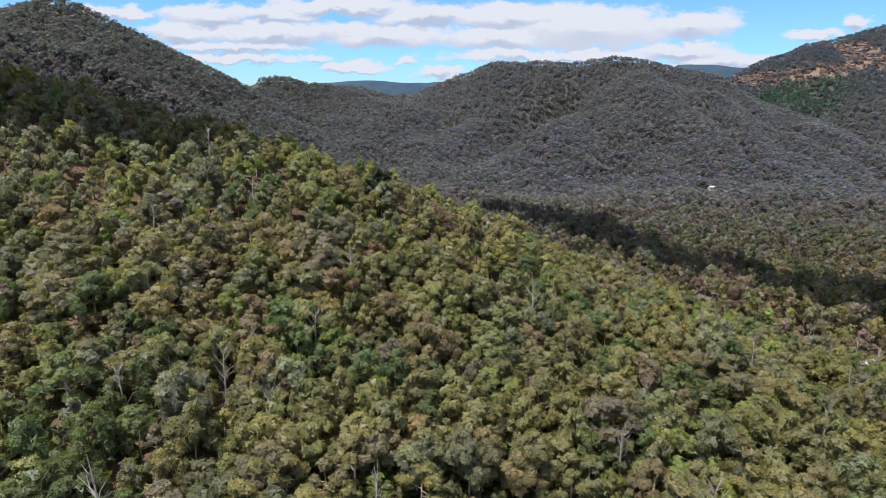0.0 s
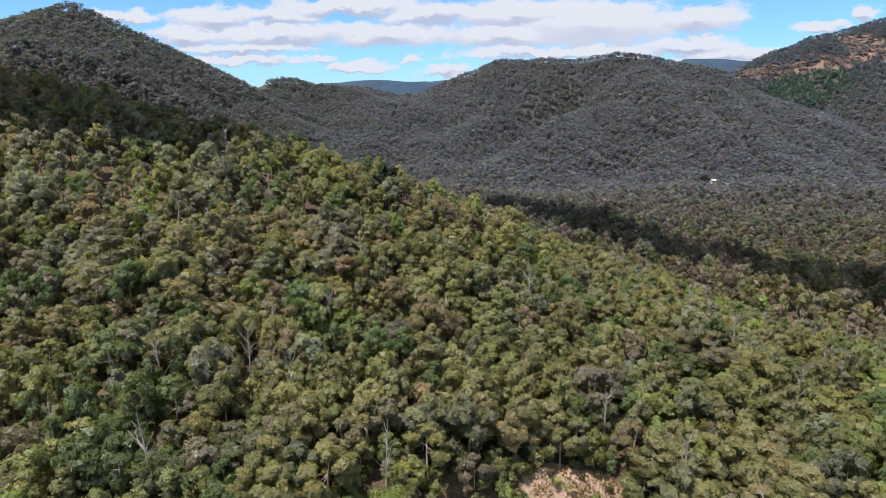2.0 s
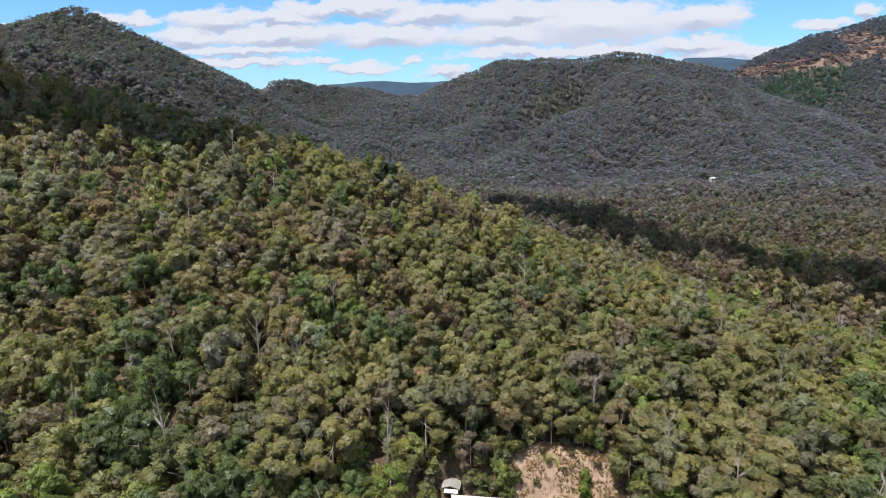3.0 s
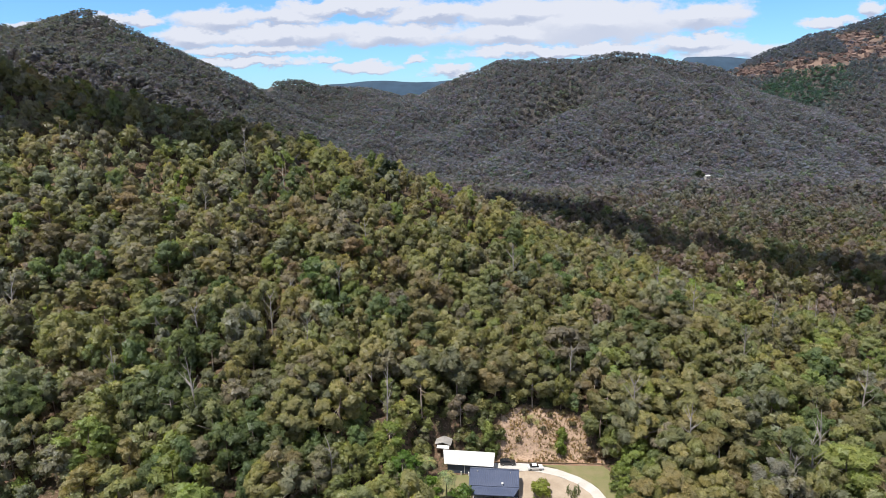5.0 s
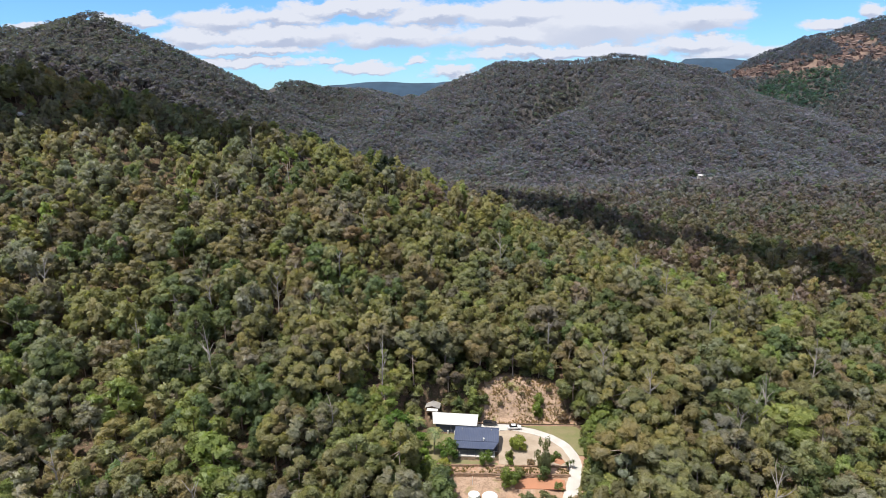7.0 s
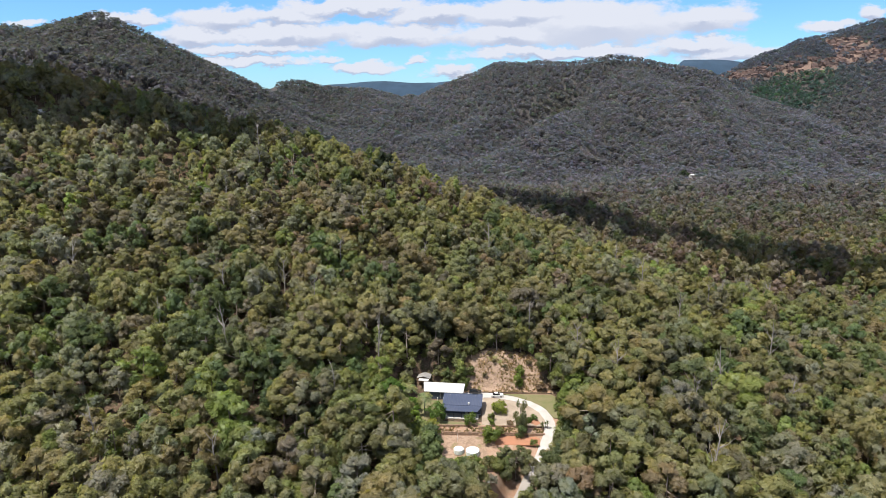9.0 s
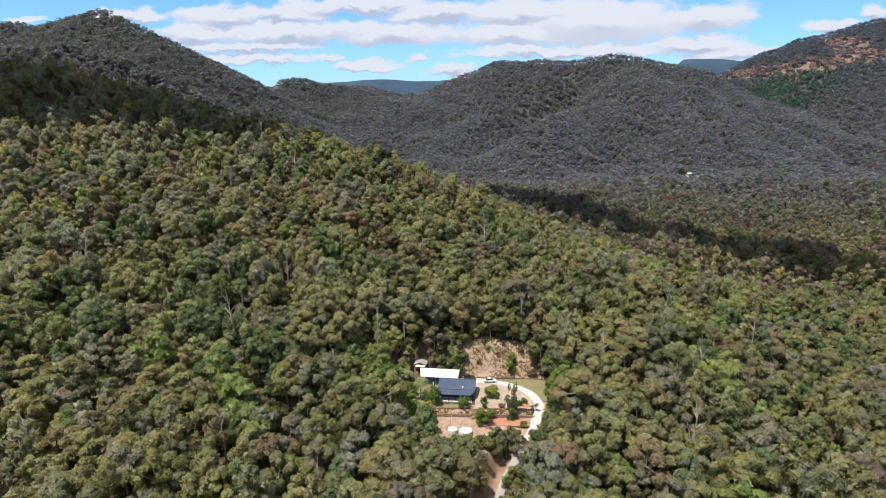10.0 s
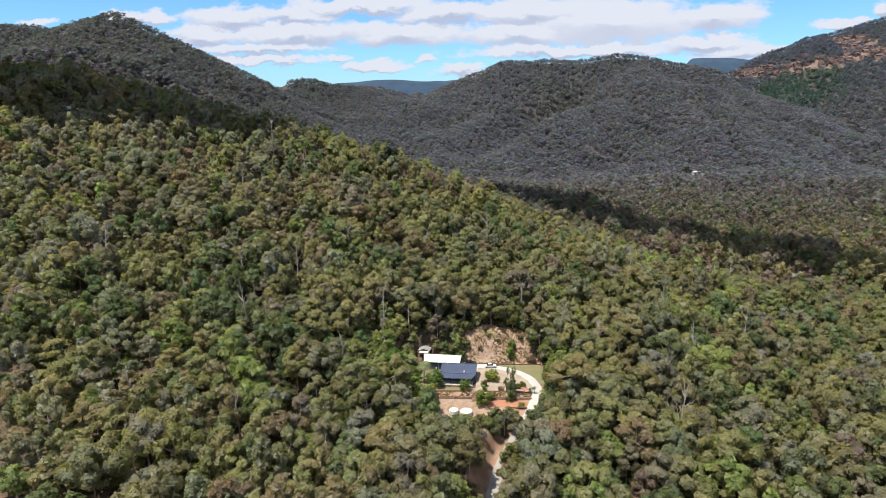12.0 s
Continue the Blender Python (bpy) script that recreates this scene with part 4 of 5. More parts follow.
def build_shed():
    root = new("shed")
    root.matrix_basis = pose(3.2, 105.3, 0.0, 0, 0, -4.5)
    tagged(root, "long dark-walled shed under a white steel roof", "shed")
    part("roof", roof_sheet([(-6.5, -3.0, 3.0), (7.2, -3.0, 3.0), (7.2, 2.6, 3.75), (-7.6, 2.6, 3.75)], 0.12, 30), ROOF_WHITE, root, "white ribbed steel roof")
    part("wall", box(12.4, 0.14, 2.9, (0.6, -2.6, 0)), WALL_BLUE, root, "dark blue-grey sheet wall")
    part("wall", box(13.8, 0.14, 3.5, (-0.1, 2.3, 0)), WALL_BLUE, root)
    for x in (-5.6, 6.8):
        part("wall", box(0.14, 4.7, 2.95, (x, -0.15, 0)), WALL_BLUE, root)
    part("roller_door", joined(*[box(2.6, 0.05, 0.2, (4.6, -2.70, 0.05 + 0.21 * k)) for k in range(11)]), WALL_BLUE, root)
    part("roller_door", joined(*[box(2.6, 0.05, 0.2, (1.4, -2.70, 0.05 + 0.21 * k)) for k in range(11)]), WALL_BLUE, root)
    part("downpipe", tube([(-0.9, -2.75, 0), (-0.9, -2.75, 2.9)], [0.05, 0.05], 8), WHITE, root, "white downpipe")
    part("gutter", box(13.6, 0.14, 0.12, (0.35, -3.08, 2.86)), WHITE, root)


def build_small_shed():
    root = new("garden_shed")
    zb = float(height(-4.2, 112.4))
    root.matrix_basis = pose(-4.2, 112.2, zb - 0.5, 0, 0, -6)
    tagged(root, "small old shed with a weathered grey gable roof", "shed")
    part("wall", box(4.0, 3.4, 2.1, (0, 0, 0)), TIMBER, root, "weathered boarded walls")
    part("roof", roof_sheet([(-2.4, -2.0, 2.0), (-0.1, -2.0, 2.75), (-0.1, 2.0, 2.75), (-2.4, 2.0, 2.0)], 0.06), ROOF_GREY, root, "grey zinc roof sheet")
    part("roof", roof_sheet([(-0.1, -2.0, 2.75), (2.4, -2.0, 2.0), (2.4, 2.0, 2.0), (-0.1, 2.0, 2.75)], 0.06), ROOF_GREY, root)
    part("awning", roof_sheet([(-1.6, -3.3, 1.65), (2.0, -3.3, 1.65), (2.0, -2.05, 1.95), (-1.6, -2.05, 1.95)], 0.05), ROOF_WHITE, root, "white lean-to roof")
    for x in (-1.5, 1.9):
        part("post", box(0.08, 0.08, 1.6, (x, -3.2, 0)), TIMBER, root)


build_house(), build_shed(), build_small_shed()


def build_tank(x, y, r, h):
    z = float(height(x, y))
    root = new("water_tank")
    root.matrix_basis = pose(x, y, z - 0.05)
    tagged(root, "round pale water tank with a low domed lid", "water tank", "water tanks")
    bm = bmesh.new()
    prof = [(r, 0), (r, h * 0.3), (r + 0.03, h * 0.32), (r, h * 0.34), (r, h * 0.64), (r + 0.03, h * 0.66), (r, h * 0.68), (r, h), (r * 0.96, h + 0.05)]
    n = 32
    rings = [[bm.verts.new((q * math.cos(6.2832 * k / n), q * math.sin(6.2832 * k / n), zz)) for k in range(n)] for q, zz in prof]
    for a, b in zip(rings[:-1], rings[1:]):
        for k in range(n):
            bm.faces.new((a[k], a[(k + 1) % n], b[(k + 1) % n], b[k]))
    bm.faces.new(rings[0][::-1]), bm.faces.new(rings[-1])
    part("wall", bm, TANK, root)
    bm = bmesh.new()
    rings = [[bm.verts.new((q * r * math.cos(6.2832 * k / n), q * r * math.sin(6.2832 * k / n), h + 0.06 + zz)) for k in range(n)] for q, zz in ((1.02, 0), (0.8, 0.16), (0.5, 0.3), (0.2, 0.38))]
    for a, b in zip(rings[:-1], rings[1:]):
        for k in range(n):
            bm.faces.new((a[k], a[(k + 1) % n], b[(k + 1) % n], b[k]))
    bm.faces.new(rings[-1]), bm.faces.new(rings[0][::-1])
    lid = part("lid", bm, WHITE, root, "white domed tank lid")
    part("hatch", tube([(0, 0, h + 0.4), (0, 0, h + 0.52)], [0.3, 0.28], 16), TANK, lid)


build_tank(13.9, 73.2, 2.0, 1.35)
build_tank(9.7, 73.8, 1.5, 1.2)


def build_car(at, turn, paint, label, boot):
    root = new("car")
    root.matrix_basis = pose(at[0], at[1], at[2], 0, 0, turn)
    tagged(root, label, "car", "parked cars")
    prof = [(-2.15, 0.35), (2.12, 0.35), (2.18, 0.72), (2.0, 0.86), (1.0, 0.98), (-1.7 if boot else -2.05, 1.0), (-2.18, 0.9)]
    cab = [(1.0, 0.97), (0.35, 1.45), (-0.9 if boot else -1.6, 1.48), (-1.6 if boot else -2.05, 1.0)]

    def slab(pr, w, top=1.0):
        bm = bmesh.new()
        zmax = max(z for _, z in pr)
        a = [bm.verts.new((x, w * (top if z > 1.2 else 1), z)) for x, z in pr]
        b = [bm.verts.new((x, -w * (top if z > 1.2 else 1), z)) for x, z in pr]
        bm.faces.new(a), bm.faces.new(b[::-1])
        for k in range(len(pr)):
            bm.faces.new((a[k], a[(k + 1) % len(pr)], b[(k + 1) % len(pr)], b[k]))
        bmesh.ops.bevel(bm, geom=bm.edges[:], offset=0.05, segments=2, affect="EDGES")
        return bm
    body = part("body", slab(prof, 0.88), paint, root)
    part("windows", slab(cab, 0.80, 0.84), GLASS, body, "dark car windows")
    part("roof_panel", box(1.3, 1.25, 0.05, ((-0.28 if boot else -0.6), 0, 1.46), 0.02), paint, body)
    for x in (-1.32, 1.32):
        for s in (-1, 1):
            wh = part("wheel", tube([(x, s * 0.72, 0.32), (x, s * 0.92, 0.32)], [0.32, 0.32], 18), RUBBER, root)
            part("rim", tube([(x, s * 0.90, 0.32), (x, s * 0.935, 0.32)], [0.2, 0.18], 12), ROOF_GREY, wh)
    for s in (-1, 1):
        part("headlight", box(0.08, 0.3, 0.14, (2.13, s * 0.62, 0.68), 0.02), WHITE, root)
        part("tail_light", box(0.06, 0.24, 0.16, (-2.17, s * 0.66, 0.72), 0.02), RED_SOIL, root)


build_car((21.8, 105.4, 0.035), 6, CAR_WHITE, "white sedan with dark windows parked on the driveway", True)
build_car((14.2, 107.6, 0.035), 2, CAR_DARK, "black station wagon parked behind the house", False)


# ---- retaining walls of single stones ----
def stone_mesh(seed):
    r = random.Random(seed)
    bm = bmesh.new()
    bmesh.ops.create_cube(bm, size=1)
    bmesh.ops.bevel(bm, geom=bm.edges[:], offset=0.16, segments=1, affect="EDGES")
    for v in bm.verts:
        v.co += Vector((r.uniform(-1, 1), r.uniform(-1, 1), r.uniform(-1, 1))) * 0.07
    return from_bm("stone", bm, STONE)


STONES = [stone_mesh(s) for s in range(6)]


def stone_wall(x0, y0, x1, y1, zb, zt, label):
    r = random.Random(int(x0 * 7 + y0))
    root = tagged(new("retaining_wall"), label, "retaining wall", "retaining walls")
    root.location = (x0, y0, zb)
    length, ang = math.hypot(x1 - x0, y1 - y0), math.atan2(y1 - y0, x1 - x0)
    root.rotation_euler = (0, 0, ang)
    z = 0.0
    while z < zt - zb - 0.1:
        h = r.uniform(0.34, 0.5)
        x = r.uniform(-0.3, 0)
        while x < length:
            w = r.uniform(0.5, 1.0)
            st = new("stone", STONES[r.randrange(6)])
            st.parent = root
            st.location, st.scale = (x + w / 2, r.uniform(-0.06, 0.06) + z * 0.15, z + h / 2), (w * 1.03, 0.55, h * 1.08)
            st.rotation_euler = (r.uniform(-0.1, 0.1), r.uniform(-0.06, 0.06), r.uniform(-0.12, 0.12))
            x += w
        z += h * 0.95


stone_wall(3.0, 84.9, 15.2, 85.3, -0.55, 0.18, "low dry-stone retaining wall of brown boulders below the lawn")
stone_wall(18.6, 85.3, 33.5, 85.6, -0.5, 0.12, "low dry-stone edging of brown boulders below the gravel yard")
stone_wall(4.5, 82.2, 15.4, 82.4, -1.75, -0.6, "dry-stone retaining wall of brown boulders above the tanks")
stone_wall(18.0, 82.5, 35.5, 82.5, -1.75, -0.65, "dry-stone retaining wall of brown boulders above the red pad")


def build_steps():
    root = tagged(new("garden_steps"), "timber-edged garden steps down the terraces", "steps")
    root.location = (16.7, 85.2, 0)
    for k in range(9):
        part("tread", box(2.3, 0.55, 0.2, (0, -0.3 - 0.5 * k, -0.16 - 0.19 * k), 0.02), TIMBER if k % 2 else STONE, root)


build_steps()


def build_sleepers():
    """Timber sleepers laid along the foot of the cut bank."""
    root = tagged(new("sleeper_edging"), "low weathered timber sleeper edging along the bank's foot", "edging")
    root.location = (10.5, 108.3, 0)
    for k in range(13):
        part("sleeper", box(2.32, 0.22, 0.42, (1.2 + 2.36 * k, 0.03 * math.sin(k * 2.1), -0.05), 0.02), TIMBER, root)


def build_gas_bottle(x, y):
    root = tagged(new("gas_bottle"), "white gas bottle standing against the shed wall", "gas bottle", "gas bottles")
    root.location = (x, y, 0.02)
    part("cylinder", tube([(0, 0, 0), (0, 0, 0.1), (0, 0, 1.05), (0, 0, 1.2)], [0.17, 0.19, 0.19, 0.1], 14), WHITE, root)
    part("valve", tube([(0, 0, 1.2), (0, 0, 1.33)], [0.04, 0.04], 8), POST, root)


def build_marker(x, y, tall):
    root = tagged(new("pole"), "thin white standpipe pole beside the tanks", "pole")
    root.location = (x, y, float(height(x, y)) - 0.1)
    part("shaft", tube([(0, 0, 0), (0, 0, tall)], [0.06, 0.05], 8), WHITE, root)
    part("cap", tube([(0, 0, tall), (0, 0, tall + 0.1)], [0.09, 0.05], 8), WHITE, root)


build_sleepers()
build_gas_bottle(1.2, 101.9), build_gas_bottle(3.3, 101.7)
build_marker(9.2, 78.6, 2.6)
sheet("garden_bed", [(31.0, 90.8), (32.6, 91.4), (34.4, 90.2), (35.4, 87.6), (34.0, 86.3), (32.4, 87.2), (31.6, 88.8)], 0.075, RED_SOIL, "red earth garden bed with dark shrubs", "garden bed", 0.1)


# ---- garden trees and palms ----
def garden_tree(name, at, tall, wide, kind, colour, label, n=1500, size=0.07, category="tree"):
    leaf, face, wv, wt = tree_template(R, kind, n, size, 5, 6)
    root = tagged(new(name), label, category)
    root.matrix_basis = Matrix.Translation((at[0], at[1], float(height(at[0], at[1])) - 0.05)) @ Matrix.Diagonal((wide, wide, tall, 1))
    c = part("crown", mesh_from("crown", leaf, np.arange(len(leaf)).reshape(-1, 3), [LEAF], facing=face), None, root)
    c.color = (*(1.7 * v for v in colour), 1)
    part("trunk", mesh_from("trunk", wv, wt, [BARK]), None, root)


def low_tree(name, at, tall, wide, colour, label, n=1100, size=0.10, category="shrub"):
    """Foliage right down to the ground."""
    c = np.stack([R.uniform(-0.3, 0.3, 16), R.uniform(-0.3, 0.3, 16), R.uniform(0.18, 0.82, 16)], 1)
    leaf, face = blob_leaves(R, n, size, c, R.uniform(0.13, 0.24, 16))
    root = tagged(new(name), label, category)
    root.matrix_basis = Matrix.Translation((at[0], at[1], float(height(at[0], at[1])) - 0.05)) @ Matrix.Diagonal((wide, wide, tall, 1))
    o = part("foliage", mesh_from("foliage", leaf, np.arange(len(leaf)).reshape(-1, 3), [LEAF], facing=face), None, root)
    o.color = (*(1.7 * v for v in colour), 1)
    wv, wt = limb_tris((0, 0, -0.1), (0.02, 0.01, 0.6), 0.03, 0.015, 6)
    part("stem", mesh_from("stem", wv, wt, [BARK]), None, root)


low_tree("mango_tree", (22.5, 94.3), 4.4, 6.6, (0.15, 0.17, 0.035), "round yellow-green mango tree in the gravel yard", 1500, 0.085, "tree")
low_tree("slender_tree", (28.6, 84.0), 12.0, 4.8, (0.115, 0.125, 0.068), "tall slender grey-green tree at the yard's edge", 1700, 0.07, "tree")
low_tree("slender_tree", (28.8, 82.4), 4.5, 5.0, (0.07, 0.095, 0.035), "dark green bushy tree below the yard", 1000, 0.09, "tree")
low_tree("round_tree", (12.9, 86.2), 4.6, 4.4, (0.085, 0.125, 0.03), "round green tree in front of the verandah", 1300, 0.085, "tree")
low_tree("round_tree", (19.3, 86.3), 2.4, 3.0, (0.10, 0.135, 0.03), "small clipped green shrub by the steps")
low_tree("round_tree", (19.6, 88.6), 3.4, 2.6, (0.115, 0.13, 0.04), "small green tree beside the gravel drive")
low_tree("round_tree", (19.4, 78.4), 5.6, 6.8, (0.095, 0.125, 0.03), "round green citrus tree beside the red pad", 1500, 0.085, "tree")
low_tree("shrub", (22.4, 82.6), 2.0, 4.0, (0.12, 0.125, 0.05), "low olive shrub on the terrace")
low_tree("shrub", (31.4, 88.2), 2.2, 2.6, (0.07, 0.10, 0.03), "dark green shrub in the garden bed")
low_tree("shrub", (33.2, 89.8), 2.0, 2.8, (0.08, 0.11, 0.035), "dark green shrub in the garden bed")
low_tree("shrub", (32.6, 78.4), 2.0, 3.0, (0.10, 0.125, 0.045), "spiky green shrub on the red pad")
low_tree("shrub", (25.6, 86.4), 1.6, 2.6, (0.17, 0.12, 0.075), "dry brown shrub at the gravel's edge")
garden_tree("leafy_tree", (2.2, 87.8), 6.6, 8.5, 3, (0.075, 0.12, 0.028), "bright green leafy tree on the lawn")
garden_tree("leafy_tree", (-6.6, 92.4), 5.6, 8.5, 3, (0.085, 0.135, 0.025), "dense bright green tree beside the palms")
garden_tree("leafy_tree", (-14.0, 93.5), 8.0, 11.0, 3, (0.07, 0.12, 0.025), "large deep green tree beside the shed")
garden_tree("leafy_tree", (1.0, 81.0), 6.0, 8.0, 3, (0.16, 0.17, 0.045), "yellow-green tree below the lawn")
garden_tree("leafy_tree", (-5.0, 85.0), 6.0, 7.0, 3, (0.12, 0.165, 0.03), "lime green leafy tree below the lawn")
for x, y, h, w in ((44.2, 98.5, 7.0, 9), (44.6, 92.5, 6.5, 8), (48.5, 101, 9.5, 13), (51.5, 95, 9.0, 12), (47.0, 108, 8.0, 10), (45.6, 88, 7.5, 9), (-13.0, 82.0, 8.0, 11), (-7.0, 77.0, 7.0, 9), (-18.0, 100.0, 9.0, 11)):
    garden_tree("leafy_tree", (x, y), h, w, 3, (0.125, 0.155, 0.045), "broad bright green leafy tree at the clearing's edge")
for x, y, h, w, c in ((36.5, 66.5, 9.0, 9, (0.12, 0.125, 0.07)), (30.5, 60.5, 11.0, 11, (0.125, 0.12, 0.075)), (26.5, 66.0, 9.0, 9, (0.12, 0.12, 0.075)), (41.5, 71.5, 9.5, 10, (0.11, 0.125, 0.06)), (33.0, 53.5, 11.0, 10, (0.115, 0.125, 0.06)), (43.5, 79.0, 8.0, 9, (0.12, 0.13, 0.06))):
    garden_tree("gum_tree", (x, y), h, w, 2, c, "sparse grey-green gum tree leaning over the driveway", 1300, 0.066)
for x, y, h, w in ((41.9, 96.5, 3.0, 3.6), (42.3, 91.5, 3.4, 4.0), (41.8, 86.5, 3.0, 3.6), (40.9, 81.5, 3.2, 3.8), (43.6, 101.5, 3.2, 4.0)):
    low_tree("bank_shrub", (x, y), h, w, (0.105, 0.135, 0.04), "green shrub along the outer edge of the driveway", 700, 0.11)
for x, y, h, w in ((29.0, 70.0, 6.5, 8.5), (40.5, 74.0, 7.5, 9.0), (24.0, 69.0, 6.0, 7.5)):
    garden_tree("gum_tree", (x, y), h, w, 0, (0.115, 0.122, 0.062), "grey-green gum tree shading the lower driveway", 1500, 0.075)
low_tree("bank_shrub", (10.2, 68.6), 2.8, 4.6, (0.13, 0.16, 0.04), "bright green shrub below the water tanks")
low_tree("bank_shrub", (14.8, 68.8), 3.0, 4.4, (0.12, 0.15, 0.04), "bright green shrub below the water tanks")
low_tree("bank_shrub", (29.4, 111.2), 5.6, 4.0, (0.115, 0.150, 0.035), "green vine-covered shrub on the cut bank", 1200, 0.1)
low_tree("bank_shrub", (29.8, 113.6), 5.0, 3.8, (0.120, 0.150, 0.04), "green vine-covered shrub on the cut bank", 1000, 0.1)
low_tree("bank_shrub", (10.0, 110.4), 4.4, 4.6, (0.085, 0.105, 0.035), "dark green shrub behind the shed", 1200, 0.09)
low_tree("bank_shrub", (6.5, 112.5), 4.0, 6.0, (0.12, 0.12, 0.055), "olive scrub behind the shed", 1200, 0.09)
low_tree("bank_shrub", (1.5, 113.5), 4.0, 6.5, (0.12, 0.12, 0.055), "olive scrub behind the shed", 1200, 0.09)
for x, y, h, w in ((4.0, 110.6, 3.4, 5.0), (8.0, 115.0, 4.6, 6.0), (12.0, 113.6, 3.8, 4.6), (12.6, 117.5, 5.0, 5.6), (3.5, 117.0, 5.0, 6.4), (-2.0, 119.0, 5.0, 6.0)):
    low_tree("bank_shrub", (x, y), h, w, (0.095, 0.105, 0.042), "olive scrub thicket beside the cut bank", 1000, 0.1)
for x, y, h, w in ((17.5, 113.5, 1.4, 2.2), (21.0, 116.2, 1.7, 2.2), (24.6, 115.4, 1.5, 2.4), (27.0, 117.8, 1.8, 2.0), (33.5, 116.8, 1.7, 2.6), (19.5, 118.2, 2.0, 2.6), (31.0, 118.8, 2.0, 2.4)):
    low_tree("bank_shrub", (x, y), h, w, (0.11, 0.095, 0.055), "small dry shrub on the cut bank", 420, 0.14)
scrub_rng = random.Random(5)
for x0, x1, y0, y1, count in ((13, 36, 121, 129, 15), (38.5, 44, 110, 122, 9), (-16, -7, 104, 124, 12), (-8, 12, 116.5, 127, 24), (42.5, 46, 74, 104, 16), (33.5, 36.0, 60, 72, 5), (20, 25, 63, 72, 7)):
    for k in range(count):
        x, y = scrub_rng.uniform(x0, x1), scrub_rng.uniform(y0, y1)
        if along(np.array([x]), np.array([y]), DRIVE)[0][0] < 3.0:
            continue
        green = scrub_rng.uniform(0.8, 1.2)
        low_tree("scrub_bush", (x, y), scrub_rng.uniform(2.6, 5.2), scrub_rng.uniform(3.5, 5.5), (0.095 * green, 0.105 * green, 0.045), "olive scrub bush at the edge of the forest", 520, 0.13)
low_tree("bank_shrub", (37.5, 110.5), 2.8, 4.5, (0.12, 0.085, 0.06), "dry brown brush at the end of the bank")
low_tree("bank_shrub", (41.5, 111.2), 2.8, 4.5, (0.12, 0.085, 0.06), "dry brown brush at the end of the bank")
low_tree("bank_shrub", (44.3, 103.5), 2.4, 4.0, (0.24, 0.17, 0.07), "straw-coloured dry grass clump beside the drive")


def build_palm(at, tall, droop, label):
    z = float(height(*at))
    root = tagged(new("palm_tree"), label, "palm tree", "palms on the lawn")
    root.location = (at[0], at[1], z - 0.05)
    part("trunk", tube([(0, 0, 0), (0.05, 0, tall * 0.3), (0.1, 0.05, tall * 0.7), (0.1, 0.05, tall)], [0.30, 0.2, 0.17, 0.15], 10), PALM_BARK, root, "grey ringed palm trunk")
    r = random.Random(int(at[0] * 10))
    for k in range(26):
        a, lift, ln = k * 2.4 + r.uniform(-0.2, 0.2), r.uniform(0.1, 1.1), r.uniform(2.7, 3.6)
        bm = bmesh.new()
        spine = []
        for i in range(8):
            u = i / 7
            rad = ln * u * (1 - 0.18 * u)
            spine.append(Vector((0.1 + rad * math.cos(a), 0.05 + rad * math.sin(a), tall + lift * ln * 0.7 * u - droop * ln * u * u)))
        side = Vector((-math.sin(a), math.cos(a), 0))
        for i in range(7):
            p, q = spine[i], spine[i + 1]
            for s in (-1, 1):
                for f in (0.0, 0.5):
                    b0 = p.lerp(q, f)
                    b1 = p.lerp(q, f + 0.42)
                    tip = b1 + side * s * (1.1 * math.sin(0.5 + 2.4 * (i + f) / 7)) + (q - p) * 0.5 + Vector((0, 0, -0.22))
                    bm.faces.new([bm.verts.new(v) for v in (b0, b1, tip)])
        fr = part("frond", from_bm("frond", bm, PLAIN_LEAF), None, root)
        fr.color = (0.19 * r.uniform(0.8, 1.2), 0.22, 0.10, 1)


build_palm((-2.2, 90.6), 7.4, 0.75, "tall palm with drooping fronds on the lawn")
build_palm((-8.0, 98.6), 6.2, 0.55, "grey-green palm with arching fronds beside the shed")


def build_spiky(at):
    root = tagged(new("yucca"), "spiky green yucca beside the driveway", "garden plant")
    root.location = (at[0], at[1], float(height(*at)))
    r = random.Random(3)
    for k in range(4):
        x, y, h = r.uniform(-1, 1), r.uniform(-0.8, 0.8), r.uniform(1.2, 2.6)
        part("stem", tube([(x, y, -0.1), (x * 1.1, y, h)], [0.12, 0.08], 7), BARK, root)
        bm = bmesh.new()
        for i in range(46):
            d = Vector((r.gauss(0, 1), r.gauss(0, 1), r.gauss(0.4, 0.8))).normalized()
            s = d.cross(Vector((0, 0.3, 1))).normalized() * 0.09
            c = Vector((x * 1.1, y, h))
            bm.faces.new([bm.verts.new(v) for v in (c - s, c + s, c + d * r.uniform(0.8, 1.2))])
        o = part("leaf_rosette", bm, PLAIN_LEAF, root)
        o.color = (0.10, 0.13, 0.045, 1)


build_spiky((36.2, 85.6))


